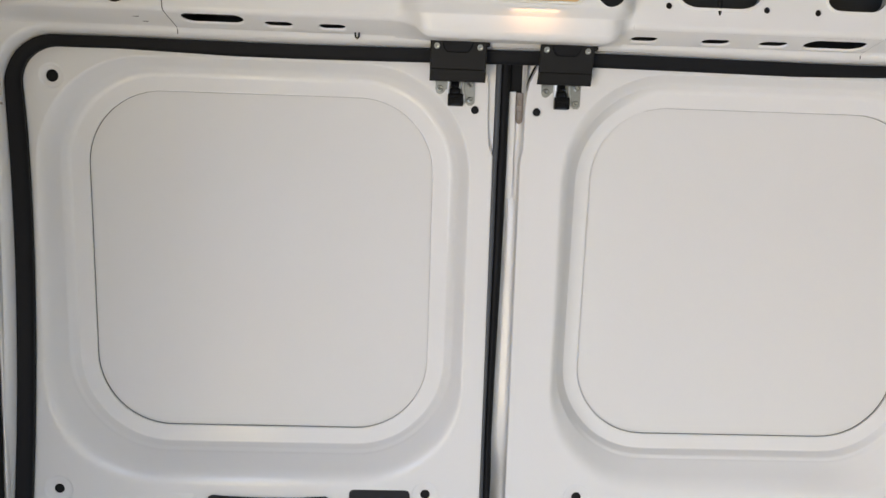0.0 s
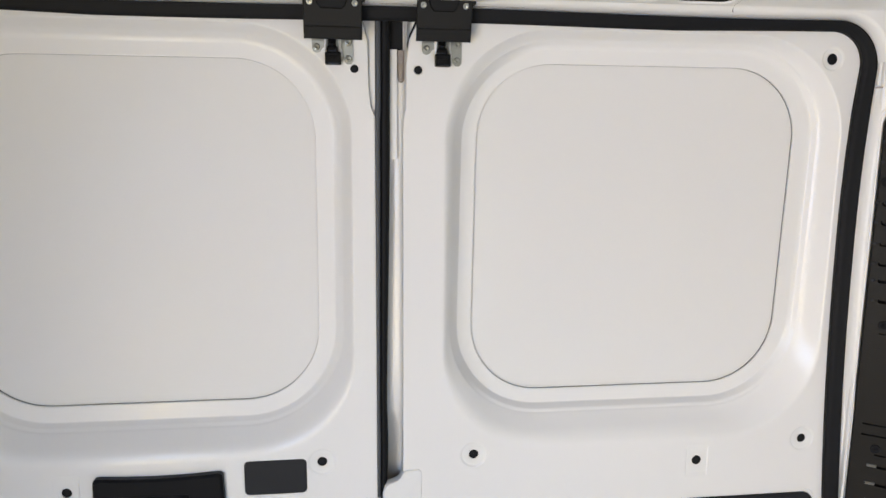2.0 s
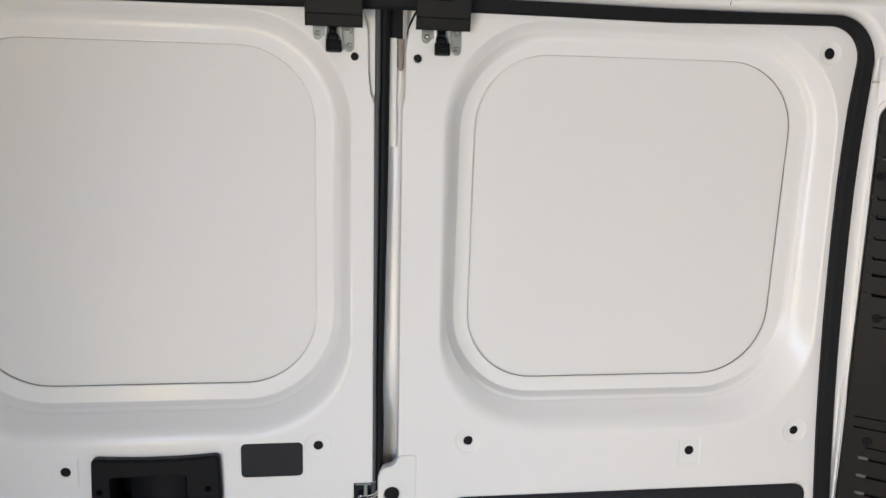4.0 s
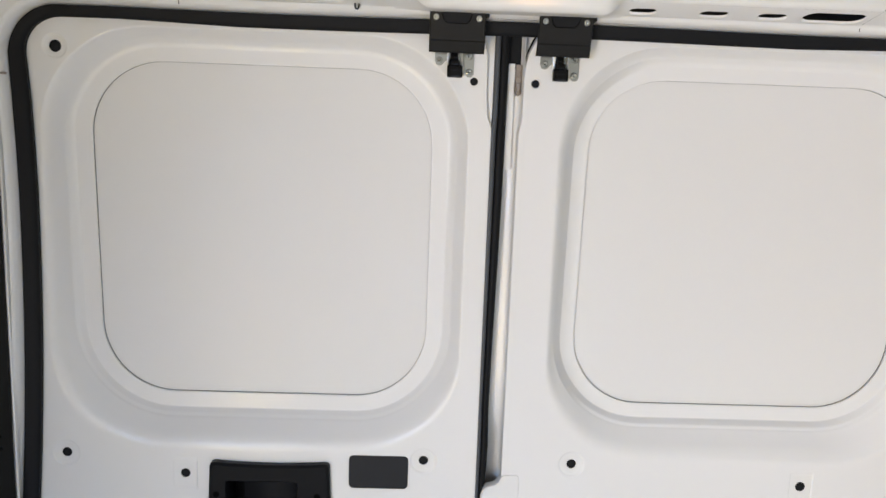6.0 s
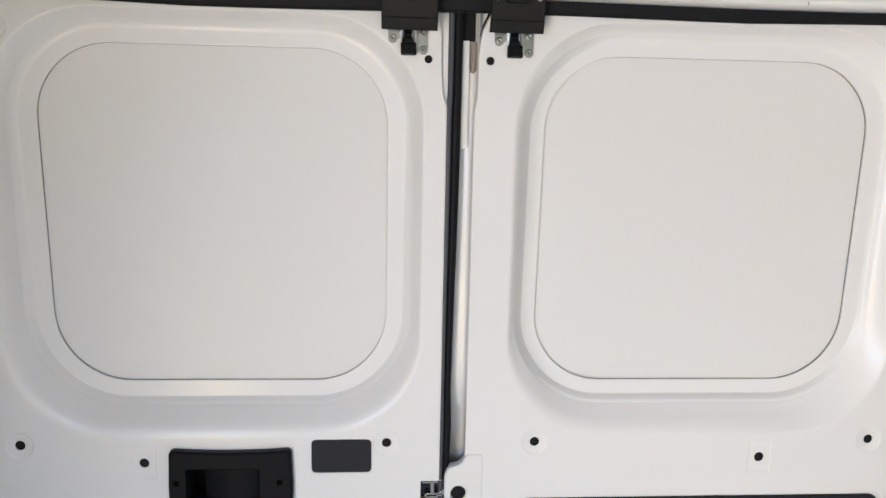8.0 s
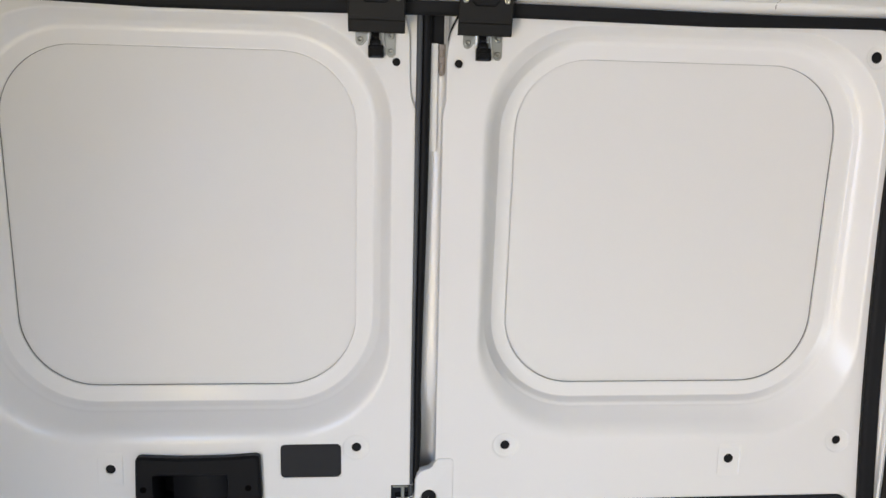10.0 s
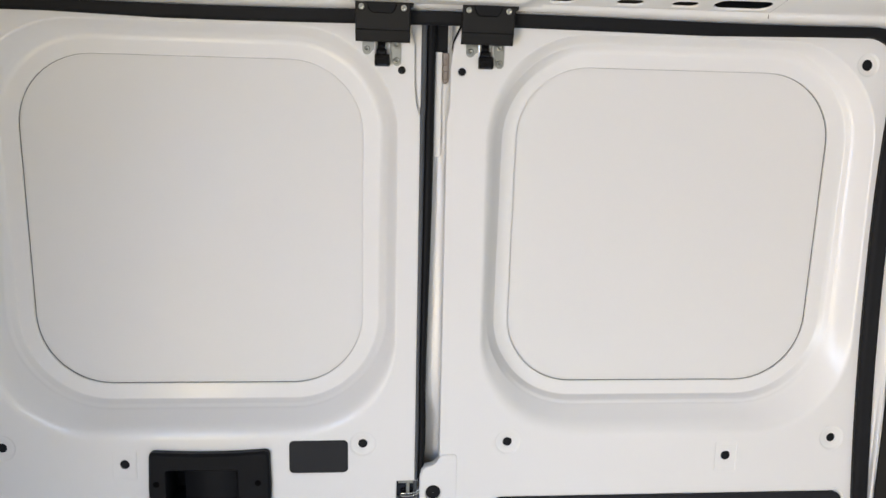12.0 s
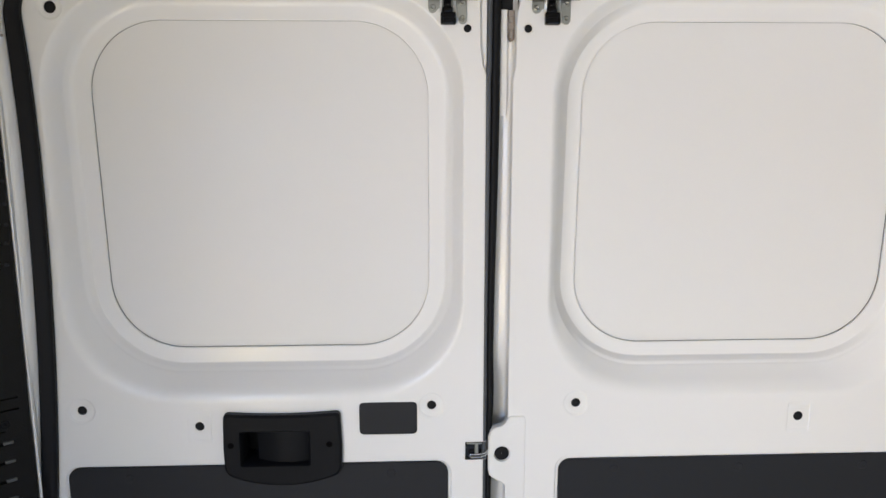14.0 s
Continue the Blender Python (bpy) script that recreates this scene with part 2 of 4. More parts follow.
def rear_door(name, s, inner):
    """A rear door: pressed inner panel with a window recess and its blank, outer skin, holes. s is -1 or 1; inner its edge at the joint."""
    door = tagged(new(name), "white painted van rear door, closed, window opening blanked with sheet metal", "door", kind="structure")
    bm, holes = bmesh.new(), []
    x0, x1, z0, z1, r = BLANK

    def leant(pts, much=1.0):
        """The cut-out is no true rectangle: its outer side leans inwards towards the foot, and on the right door the joint side too."""
        out = []
        for x, z in pts:
            u, v = min(1.0, max(0.0, (x - x0) / (x1 - x0))), (1.40 - z) / 0.37
            dx = u * (0.0030 - 0.0075 * v) if s < 0 else u * (0.0045 - 0.0095 * v) - (1 - u) * (0.0005 + 0.0050 * v)
            out.append((x + dx * much, z))
        return out

    def grown(d):
        """The cut-out widened by d; beyond the ledge the sides and the foot reach further out than the head."""
        e = (0.0060 if s < 0 else 0.0040) * min(1.0, max(0.0, (d - 0.0030) / 0.0160))
        return leant(rr(x0 - d - e, x1 + d + e, z0 - d - e, z1 + d, r + d + e, 14))

    bead = grown(0.035)
    rim = rr(0.0700, 0.7350, 0.860, 1.5390, 0.165, 14)
    # the step and its bead are sharp along the foot and fade towards the head: growth, depth at the foot, depth at the head
    ring = ((0.0, 0.0412, 0.0412), (0.0, 0.0388, 0.0388), (0.0005, 0.0382, 0.0382), (0.0014, 0.0380, 0.0380), (0.0030, 0.0380, 0.0380), (0.0190, 0.0378, 0.0379), (0.0205, 0.0378, 0.0379), (0.0211, 0.0374, 0.0379),
            (0.0220, 0.0364, 0.0378), (0.0236, 0.0341, 0.0376), (0.0274, 0.0290, 0.0362), (0.0288, 0.0276, 0.0353), (0.0298, 0.0272, 0.0345), (0.0330, 0.0265, 0.0313), (0.0340, 0.0260, 0.0301), (0.0350, 0.0252, 0.0288))

    def foot(z):
        u = min(1.0, max(0.0, (1.32 - z) / 0.30))
        u = u * u * (3 - 2 * u)
        return 0.5 * u if s < 0 else u

    def depth(d, lo, hi, x, z):
        y = hi + (lo - hi) * foot(z)
        if s > 0 and d > 0.0190:
            # beside the joint of the right door the step and the slope are one even ramp
            side = min(1.0, max(0.0, (0.21 - x) / 0.07)) * (1 - 0.8 * min(1.0, max(0.0, (0.975 - z) / 0.04)))
            y += (0.0377 - 0.0225 * ((d - 0.0190) / 0.0160) ** 1.15 - y) * side
            # on its outer side the ledge is wider and the slope beyond it steeper
            far = min(1.0, max(0.0, (x - 0.60) / 0.07)) * min(1.0, max(0.0, (z - 0.92) / 0.20))
            y += (0.0378 - max(0.0, d - 0.0285) * 1.15 - y) * far
        return y

    loops = [[(x, depth(d, lo, hi, x, z), z) for x, z in grown(d)] for d, lo, hi in ring]
    start = [p[1] for p in loops[-1]]
    for k in range(1, 21):
        w = k / 20
        firm = (0.725 - w) / 0.725 if w < 0.45 else (1 - w) ** 2 / 1.1 / 0.725
        faint = (1 - w) ** 1.8
        crisp = (1 - 1.177 * w ** 1.2 if w < 0.75 else (1 - w) ** 2 * 2.667) if s < 0 else (1 - 1.127 * w ** 1.5 if w < 0.85 else (1 - w) ** 2 * 5.195)
        row = []
        for p, q, y0 in zip(bead, rim, start):
            z = p[1] + (q[1] - p[1]) * w
            u = min(1.0, max(0.0, (1.45 - z) / 0.25))
            lean = s * (q[0] - p[0]) / math.hypot(q[0] - p[0], q[1] - p[1])
            body_fall = faint + (firm - faint) * u
            fall = body_fall + (crisp - body_fall) * min(1.0, max(0.0, 1.6 * lean - (0.5 if s < 0 else 0.3)))
            if s > 0:
                # beside its joint the slope is steepest at the ledge and dies away gently
                fall += ((1 - w) ** 2 - fall) * min(1.0, max(0.0, (-lean - 0.3) / 0.4))
            if q[1] > 1.46:
                # the head of the recess folds over sharply just under the seal
                fall += (crisp - fall) * min(1.0, (q[1] - 1.46) / 0.06)
            row.append((p[0] + (q[0] - p[0]) * w, y0 * fall, z))
        loops.append(row)
    loops = [mirrored(l, s) for l in loops]
    loft(bm, loops)
    holes.append(loops[-1])
    for x in (0.125, 0.7155):
        pad_round(bm, s, x, 0.850, holes)
    pad_round(bm, s, 0.7075, 1.504, holes, 0.0200, 0.0092)
    pad_square(bm, s, 0.5205, 0.819, holes)
    plain_hole(bm, s, 0.066 if s < 0 else 0.030, 1.4745, 0.0062, holes)
    if s < 0:
        cut = rr(0.1500, 0.2495, 0.798, 0.8565, 0.008, 6)
        edge = [mirrored(at_y(rr(0.1475, 0.2520, 0.7955, 0.8590, 0.0095, 6), 0), s), mirrored(at_y(cut, 0.0018), s), mirrored(at_y(cut, 0.010), s)]
        loft(bm, edge)
        holes.append(edge[0])
        holes.append(mirrored(at_y([(0.325, 0.7505), (0.460, 0.7505), (0.460, 0.8200), (0.325, 0.8200)], 0), s))
        plain_latch = [(0.0300, 0.7490), (0.0680, 0.7490), (0.0680, 0.7820), (0.0300, 0.7820)]
        lip = [mirrored(at_y([(x, z) for x, z in plain_latch], y), s) for y in (0, 0.030)]
        loft(bm, lip, smooth=False)
    # lower trim recess
    lt = 0.7545 if s > 0 else 0.7500
    low = [mirrored(at_y(rr(0.0905, 0.7530, 0.060, lt, 0.026, 6), 0), s), mirrored(at_y(rr(0.0935, 0.7500, 0.063, lt - 0.0015, 0.024, 6), 0.003), s)]
    loft(bm, low)
    holes.append(low[0])
    sheet(bm, low[1])
    # outline of the panel; the upper inner corner is cut back beside the catch
    e = inner
    if s < 0:
        outline = [(e, 0.03), (e, 1.405), (e + 0.006, 1.420), (e + 0.009, 1.45), (e + 0.010, 1.515), (e + 0.018, 1.545), (e + 0.03, 1.575)]
    else:
        outline = [(e, 0.03), (e, 1.395), (e + 0.0015, 1.405), (e + 0.0040, 1.415), (e + 0.0045, 1.43), (e + 0.0045, 1.48), (e + 0.0065, 1.500), (e + 0.0105, 1.520), (e + 0.0180, 1.535), (e + 0.038, 1.575)]
    outline += [(0.785, 1.575), (0.785, 0.03)]
    if s < 0:
        outline = outline[:1] + [(e, 0.7490), (0.0680, 0.7490), (0.0680, 0.7820), (e, 0.7820)] + outline[1:]
    flat = mirrored(at_y(outline, 0.0), s)
    sheet(bm, flat, holes)
    n_in = len(outline) - 2
    turn = [flat[:n_in], [(p[0] - s * 0.0012, 0.0012, p[2]) for p in flat[:n_in]], [(p[0] - s * 0.0016, 0.004, p[2]) for p in flat[:n_in]], [(p[0] - s * 0.0016, 0.022, p[2]) for p in flat[:n_in]]]
    loft(bm, turn, closed=False, smooth=False)
    faced("inner_panel", bm, PAINT, door)
    bm = bmesh.new()
    body = grown(0.012)
    rings = loft(bm, [mirrored(at_y(body, y), s) for y in (0.0436, 0.0456)])
    bm.faces.new(rings[0])
    bm.faces.new(rings[1])
    part("blank_panel", bm, SKIN, door, "smooth white sheet metal blank behind the window cut-out")
    bm = bmesh.new()
    loft(bm, [mirrored(at_y(grown(d), y), s) for d, y in ((-0.0002, 0.0434), (0.0030, 0.0426))], smooth=False)
    faced("sealant_joint", bm, STEELGREY, door, "thin grey sealed crack round the blank")
    # the skin's dark colour stands for the shade inside the door
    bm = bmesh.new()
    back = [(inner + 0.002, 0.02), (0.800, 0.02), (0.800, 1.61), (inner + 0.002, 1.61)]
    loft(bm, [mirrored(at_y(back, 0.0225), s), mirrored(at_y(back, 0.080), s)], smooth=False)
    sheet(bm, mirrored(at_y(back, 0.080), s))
    part("outer_skin", bm, DARKSTEEL, door, "inside of the outer door skin, coloured dark for its unlit hollow")
    # lower trim board and its rivets
    bm = bmesh.new()
    b0, b1 = rr(0.0970, 0.7470, 0.066, 0.7475, 0.021, 8), rr(0.0985, 0.7455, 0.0675, 0.7460, 0.0195, 8)
    rings = loft(bm, [mirrored(at_y(b0, 0.002), s), mirrored(at_y(b0, -0.0010), s), mirrored(at_y(b1, -0.0025), s)], smooth=False)
    bm.faces.new(rings[-1])
    board = part("lower_trim", bm, TRIM, door, "dark grey hardboard trim panel with pressed fixings")
    for x, z in ((0.195, 0.728), (0.4185, 0.727), (0.6435, 0.727), (0.195, 0.40), (0.6435, 0.40), (0.195, 0.10), (0.6435, 0.10)):
        if s < 0 and x == 0.4185:
            continue
        bm = bmesh.new()
        ring = ((0.0085, -0.0022), (0.0078, -0.0036), (0.0060, -0.0040), (0.0048, -0.0034), (0.0030, -0.0033), (0.0004, -0.0034))
        loft(bm, [mirrored(at_y(circle(x, z, rad, 18), y), s) for rad, y in ring])
        part("trim_clip", bm, TRIM, board)
    return door


door_left = rear_door("door_1", -1, 0.037)
door_right = rear_door("door_2", 1, 0.008)


def bung(door, x, z, y, r):
    bm = bmesh.new()
    dome(bm, x, z, y, r, 0.0005, 18, 2)
    part("bung", bm, RUBBER, door, "black plastic bung in a round hole")


for door, s in ((door_left, -1), (door_right, 1)):
    for x, z, y, r in ((0.125, 0.850, 0.0036, 0.0084), (0.7155, 0.850, 0.0036, 0.0084), (0.7075, 1.504, 0.0036, 0.0096), (0.5205, 0.819, 0.0022, 0.0084), (0.066 if s < 0 else 0.030, 1.4745, 0.0034, 0.0066)):
        bung(door, s * x, z, y, r)

# black plug plate in the left door
bm = bmesh.new()
rings = loft(bm, [at_y(rr(-0.2500, -0.1495, 0.7975, 0.8570, 0.008, 6), 0.006), at_y(rr(-0.2500, -0.1495, 0.7975, 0.8570, 0.008, 6), 0.003), at_y(rr(-0.2490, -0.1505, 0.7985, 0.8560, 0.007, 6), 0.0024)])
bm.faces.new(rings[-1])
part("cover_plate", bm, TRIM, door_left, "flat dark grey plastic plug in an oblong cut-out")


# pull handle of the left door
def pull_handle(door):
    cx, cz = -0.3795, 0.7800

    def outline(g, n=12):
        pts = []
        w0, w1 = 0.0985 - g, 0.1005 - g
        for i in range(n + 1):
            u = -1 + 2 * i / n
            pts.append((cx + u * (w0 - 0.007), cz + 0.0645 - g - 0.0035 * (1 - u * u)))
        pts += [(cx + w0 - 0.002, cz + 0.0625 - g), (cx + w0, cz + 0.058 - g), (cx + w1, cz), (cx + w1 - 0.001, cz - 0.036 + g), (cx + w1 - 0.005, cz - 0.045 + g)]
        for i in range(n + 1):
            u = 1 - 2 * i / n
            pts.append((cx + u * (w1 - 0.012), cz - 0.0505 + g - 0.0165 * (1 - u * u)))
        pts += [(cx - w1 + 0.005, cz - 0.045 + g), (cx - w1 + 0.001, cz - 0.036 + g), (cx - w1, cz), (cx - w0, cz + 0.058 - g), (cx - w0 + 0.002, cz + 0.0625 - g)]
        return pts

    bm = bmesh.new()
    out = outline(0.0)
    cup = rr(cx - 0.0705, cx + 0.0455, cz - 0.0285, cz + 0.0320, 0.004, 5)
    lip = rr(cx - 0.0725, cx + 0.0475, cz - 0.0305, cz + 0.0340, 0.005, 5)
    loft(bm, [at_y(out, 0.002), at_y(out, -0.0100), at_y(outline(0.0015), -0.0125), at_y(outline(0.0040), -0.0140)])
    sheet(bm, at_y(outline(0.0040), -0.0140), [at_y(lip, -0.0140)])
    loft(bm, [at_y(lip, -0.0140), at_y(cup, -0.0120), at_y(cup, 0.052)])
    sheet(bm, at_y(cup, 0.052))
    handle = faced("pull_handle", bm, PLASTIC, door, "black moulded plastic pull handle plate with recessed grip")
    bm = bmesh.new()
    n = 14
    zz = (cz - 0.0268, cz + 0.0290)
    prof = [(cx - 0.046 + 0.089 * i / n, 0.018 - 0.023 * math.sin(math.pi * (0.10 + 0.66 * i / n))) for i in range(n + 1)]
    loft(bm, [[(x, y, zz[0]) for x, y in prof], [(x, y, zz[1]) for x, y in prof]], closed=False)
    sheet(bm, [(x, y, zz[1]) for x, y in prof] + [(cx + 0.043, 0.050, zz[1]), (cx - 0.046, 0.050, zz[1])])
    sheet(bm, [(x, y, zz[0]) for x, y in prof] + [(cx + 0.043, 0.050, zz[0]), (cx - 0.046, 0.050, zz[0])])
    part("grip", bm, PLASTIC, handle)
    # proud black discs stand for the shade in the screw holes
    for x, z in ((-0.4665, 0.7890), (-0.3000, 0.7890)):
        bm = bmesh.new()
        ring = ((0.0054, -0.0139), (0.0050, -0.0145), (0.0042, -0.0146), (0.0036, -0.0143), (0.0004, -0.0142))
        loft(bm, [at_y(circle(x, z, rad, 14), y) for rad, y in ring])
        part("screw", bm, GAP, handle)


pull_handle(door_left)

# rubber edge seal of the left door: a grey lip and a black bulb, tapering downwards
lip, bulb_rows = [], []
for k in range(49):
    z = 0.04 + (1.585 - 0.04) * k / 48
    right = -0.0112 - 0.0115 * (1.53 - z) + 0.0007 * math.sin(11 * z) + (0.0020 * math.sin((0.93 - z) / 0.12 * math.pi) if 0.81 < z < 0.93 else 0.0)
    left = -0.0372 if z < 1.405 else -0.0352
    mid = left + 0.40 * (right - left)
    lip.append([(left, 0.028, z), (left, 0.0045, z), (left + 0.001, 0.0025, z), (mid - 0.002, 0.0015, z), (mid - 0.0005, 0.0035, z), (mid, 0.0100, z)])
    bulb_rows.append([(mid - 0.0003, 0.0120, z), (mid + 0.0005, 0.0060, z), (mid + 0.0030, 0.0030, z), (right - 0.006, 0.0028, z), (right - 0.002, 0.0060, z), (right, 0.0120, z), (right, 0.057, z)])
bm = bmesh.new()
loft(bm, lip, closed=False)
faced("seal_lip", bm, GREYRUBBER, door_left, "dark grey lip of the door edge seal")
bm = bmesh.new()
loft(bm, bulb_rows, closed=False)
faced("edge_seal", bm, RUBBER, door_left, "black rubber bulb seal along the door edge")

# folded flange of the right door, behind the joint
bm = bmesh.new()
wall = [(0.0082, 0.0030), (0.0080, 0.0090), (0.0076, 0.0170), (0.0062, 0.0246), (0.0022, 0.0274), (-0.0030, 0.0277), (-0.0062, 0.0290), (-0.0082, 0.0298), (-0.0106, 0.0292), (-0.0160, 0.0300), (-0.034, 0.0335)]
plain = [(0.0082, 0.0030), (0.0085, 0.0120), (0.0087, 0.0240), (0.0087, 0.0380), (0.0084, 0.0470), (0.0072, 0.0530), (0.0040, 0.0552), (-0.0030, 0.0560), (-0.0100, 0.0562), (-0.0220, 0.0564), (-0.034, 0.0565)]
rows = []
for k in range(33):
    z = 0.04 + 1.345 * k / 32
    w = min(1.0, max(0.0, (z - 0.865) / 0.075))
    w = w * w * (3 - 2 * w)
    rows.append([(a + (c - a) * w, b + (d - b) * w, z) for (a, b), (c, d) in zip(plain, wall)])
head = [(0.0082, 0.0030), (0.0070, 0.0060), (0.0066, 0.0100), (0.0062, 0.0140), (0.0057, 0.0180), (0.0052, 0.0210), (0.0042, 0.0235), (0.0030, 0.0255), (-0.0020, 0.0280), (-0.0100, 0.0290), (-0.034, 0.0295)]
rows += [[(x + 0.0045 * max(0.0, min(1.0, (x + 0.004) / 0.012)), y, z) for x, y in head] for z in (1.44, 1.585)]
loft(bm, rows, closed=False)
faced("edge_flange", bm, PAINT, door_right)

# lock boss of the right door with its black bung
bm = bmesh.new()
outline = [(0.0380, 0.640), (0.0380, 0.8200), (0.0370, 0.8260), (0.0335, 0.8290), (0.0120, 0.8290), (0.0055, 0.8240), (0.0030, 0.8180), (-0.0040, 0.8120), (-0.0170, 0.8080), (-0.0235, 0.8020), (-0.0270, 0.7900), (-0.0270, 0.7300),
           (-0.0250, 0.7200), (-0.0180, 0.7140), (-0.0040, 0.7080), (0.0030, 0.7000), (0.0030, 0.640)]
hole = circle(-0.0030, 0.7600, 0.0148, 24)
hole_in = circle(-0.0030, 0.7600, 0.0128, 24)
small = [(x + (0.0055 - x) * 0.08, z + (0.75 - z) * 0.02) for x, z in outline]
soft_edge = [(x + (0.0055 - x) * 0.03, z + (0.75 - z) * 0.007) for x, z in outline]


def proud(pts, full):
    """The boss stands further out where it reaches past the door's edge."""
    return [(x, -0.0014 - full * min(1.0, max(0.0, (0.030 - x) / 0.030)), z) for x, z in pts]


loft(bm, [at_y(outline, 0.012), at_y(outline, 0.0004), proud(soft_edge, 0.0016), proud(small, 0.0026)])
sheet(bm, proud(small, 0.0026), [proud(hole, 0.0026)])
loft(bm, [proud(hole, 0.0026), at_y(hole_in, -0.0005), at_y(hole_in, 0.006)])
boss = faced("lock_boss", bm, PAINT, door_right, "white raised lock boss with a round black bung")
bm = bmesh.new()
dome(bm, -0.0030, 0.7600, 0.000, 0.0127, 0.0012, 20, 3)
part("bung", bm, RUBBER, boss)

# rotary lock seen in the edge of the left door
lock = tagged(new("lock"), "", "")
lock.parent = door_left
bm = bmesh.new()
box(bm, -0.0670, -0.0300, 0.008, 0.028, 0.7495, 0.7815, 0.001)
part("lock_case", bm, GLOSSBLACK, lock)
bm = bmesh.new()
tube(bm, [(-0.0220, 0.004, 0.7690), (-0.0280, 0.002, 0.7640), (-0.0340, 0.000, 0.7605), (-0.0420, -0.001, 0.7590), (-0.0560, -0.001, 0.7590), (-0.0585, -0.001, 0.7575), (-0.0585, -0.001, 0.7550), (-0.0560, -0.001, 0.7537), (-0.0420, -0.001, 0.7540), (-0.0330, 0.001, 0.7560), (-0.0220, 0.004, 0.7620)], 0.0016)
part("striker_loop", bm, CHROME, lock, "bright steel striker loop")
bm = bmesh.new()
box(bm, -0.0500, -0.0440, -0.001, 0.010, 0.7600, 0.7790, 0.0012)
box(bm, -0.0640, -0.0380, 0.001, 0.009, 0.7765, 0.7800, 0.0010)
part("lock_claw", bm, ZINC, lock)


# top catches on the doors
def top_catch(door, x, s):
    """A zinc plate with a black pawl and three screws, hung from the door's upper edge. x: the middle of the pawl."""
    catch = new("top_catch")
    catch.parent = door
    bm = bmesh.new()
    tabs = [(-0.0310, 1.530), (-0.0310, 1.5040), (-0.0290, 1.4985), (-0.0240, 1.4965), (-0.0190, 1.4985), (-0.0150, 1.5040), (0.0130, 1.5040), (0.0150, 1.4930), (0.0160, 1.4850), (0.0200, 1.4805), (0.0260, 1.4805), (0.0295, 1.4850), (0.0295, 1.530)]
    pts = [(x + a, z) for a, z in tabs]
    rings = loft(bm, [at_y(pts, -0.0005), at_y(pts, -0.0030)], smooth=False)
    sheet(bm, at_y(pts, -0.0030))
    part("catch_plate", bm, ZINC, catch, "zinc-plated steel plate")
    bm = bmesh.new()
    box(bm, x - 0.0120, x + 0.0120, -0.014, -0.003, 1.4785, 1.4975, 0.0022)
    box(bm, x - 0.0085, x + 0.0085, -0.0155, -0.010, 1.4800, 1.4905, 0.0015)
    box(bm, x - 0.0095, x + 0.0070, -0.0125, -0.003, 1.4960, 1.5060, 0.0030)
    box(bm, x - 0.0070, x + 0.0045, -0.0110, -0.003, 1.5040, 1.5350, 0.0015)
    tube(bm, [(x - 0.0066, -0.0115, 1.5075), (x - 0.0010, -0.0135, 1.5085), (x + 0.0040, -0.0115, 1.5075)], 0.0022)
    part("pawl", bm, GLOSSBLACK, catch, "glossy black plastic pawl")
    bm = bmesh.new()
    for side, run in ((1, ((0.0075, 0.0118, 1.5350), (0.0078, 0.0118, 1.5050), (0.0106, 0.0134, 1.4920), (0.0124, 0.0142, 1.4840))),
                      (-1, ((0.0085, 0.0124, 1.5350), (0.0090, 0.0124, 1.5080), (0.0100, 0.0124, 1.4975)))):
        rings = loft(bm, [[(x + side * a, -0.003, z), (x + side * a, -0.012, z), (x + side * (a + 0.0008), -0.013, z), (x + side * b, -0.012, z), (x + side * b, -0.003, z)] for a, b, z in run], smooth=False)
        bm.faces.new(rings[0])
        bm.faces.new(rings[-1])
    part("guide", bm, POLISHED, catch)
    for a, z in ((-0.0240, 1.5050), (0.0225, 1.4885), (0.0225, 1.5120)):
        bm = bmesh.new()
        ring = ((0.0052, -0.0030), (0.0050, -0.0050), (0.0040, -0.0060), (0.0020, -0.0060), (0.0016, -0.0046), (0.0003, -0.0046))
        loft(bm, [at_y(circle(x + a, z, rad, 14), y) for rad, y in ring])
        part("screw", bm, ZINC, catch)


top_catch(door_left, -0.0970, -1)
top_catch(door_right, 0.0660, 1)

# head of the joint: white end plate, guide channel with its fixings, dark sheets standing for the gaps' shade
bm = bmesh.new()
pl = [(-0.0135, 1.340), (-0.0010, 1.340), (-0.0010, 1.5060), (-0.0125, 1.5060), (-0.0135, 1.5045)]
loft(bm, [at_y(pl, 0.0280), at_y(pl, 0.0200), at_y([(x * 0.98 - 0.0002, z - 0.0006) for x, z in pl], 0.0190)], smooth=False)
sheet(bm, at_y([(x * 0.98 - 0.0002, z - 0.0006) for x, z in pl], 0.0190))
faced("end_plate", bm, PAINT, door_right)
bm = bmesh.new()
ch = [(0.0055, 1.4560), (0.0095, 1.4590), (0.0100, 1.4640), (0.0100, 1.5040), (-0.0005, 1.5040), (-0.0005, 1.4640), (0.0010, 1.4580)]
loft(bm, [at_y(ch, 0.0210), at_y(ch, 0.0130), at_y([(0.0035 + (x - 0.0035) * 0.7, z) for x, z in ch], 0.0150)], smooth=False)
sheet(bm, at_y([(0.0035 + (x - 0.0035) * 0.7, z) for x, z in ch], 0.0150))
channel = faced("guide_channel", bm, DULL, door_right, "dull metal guide channel")
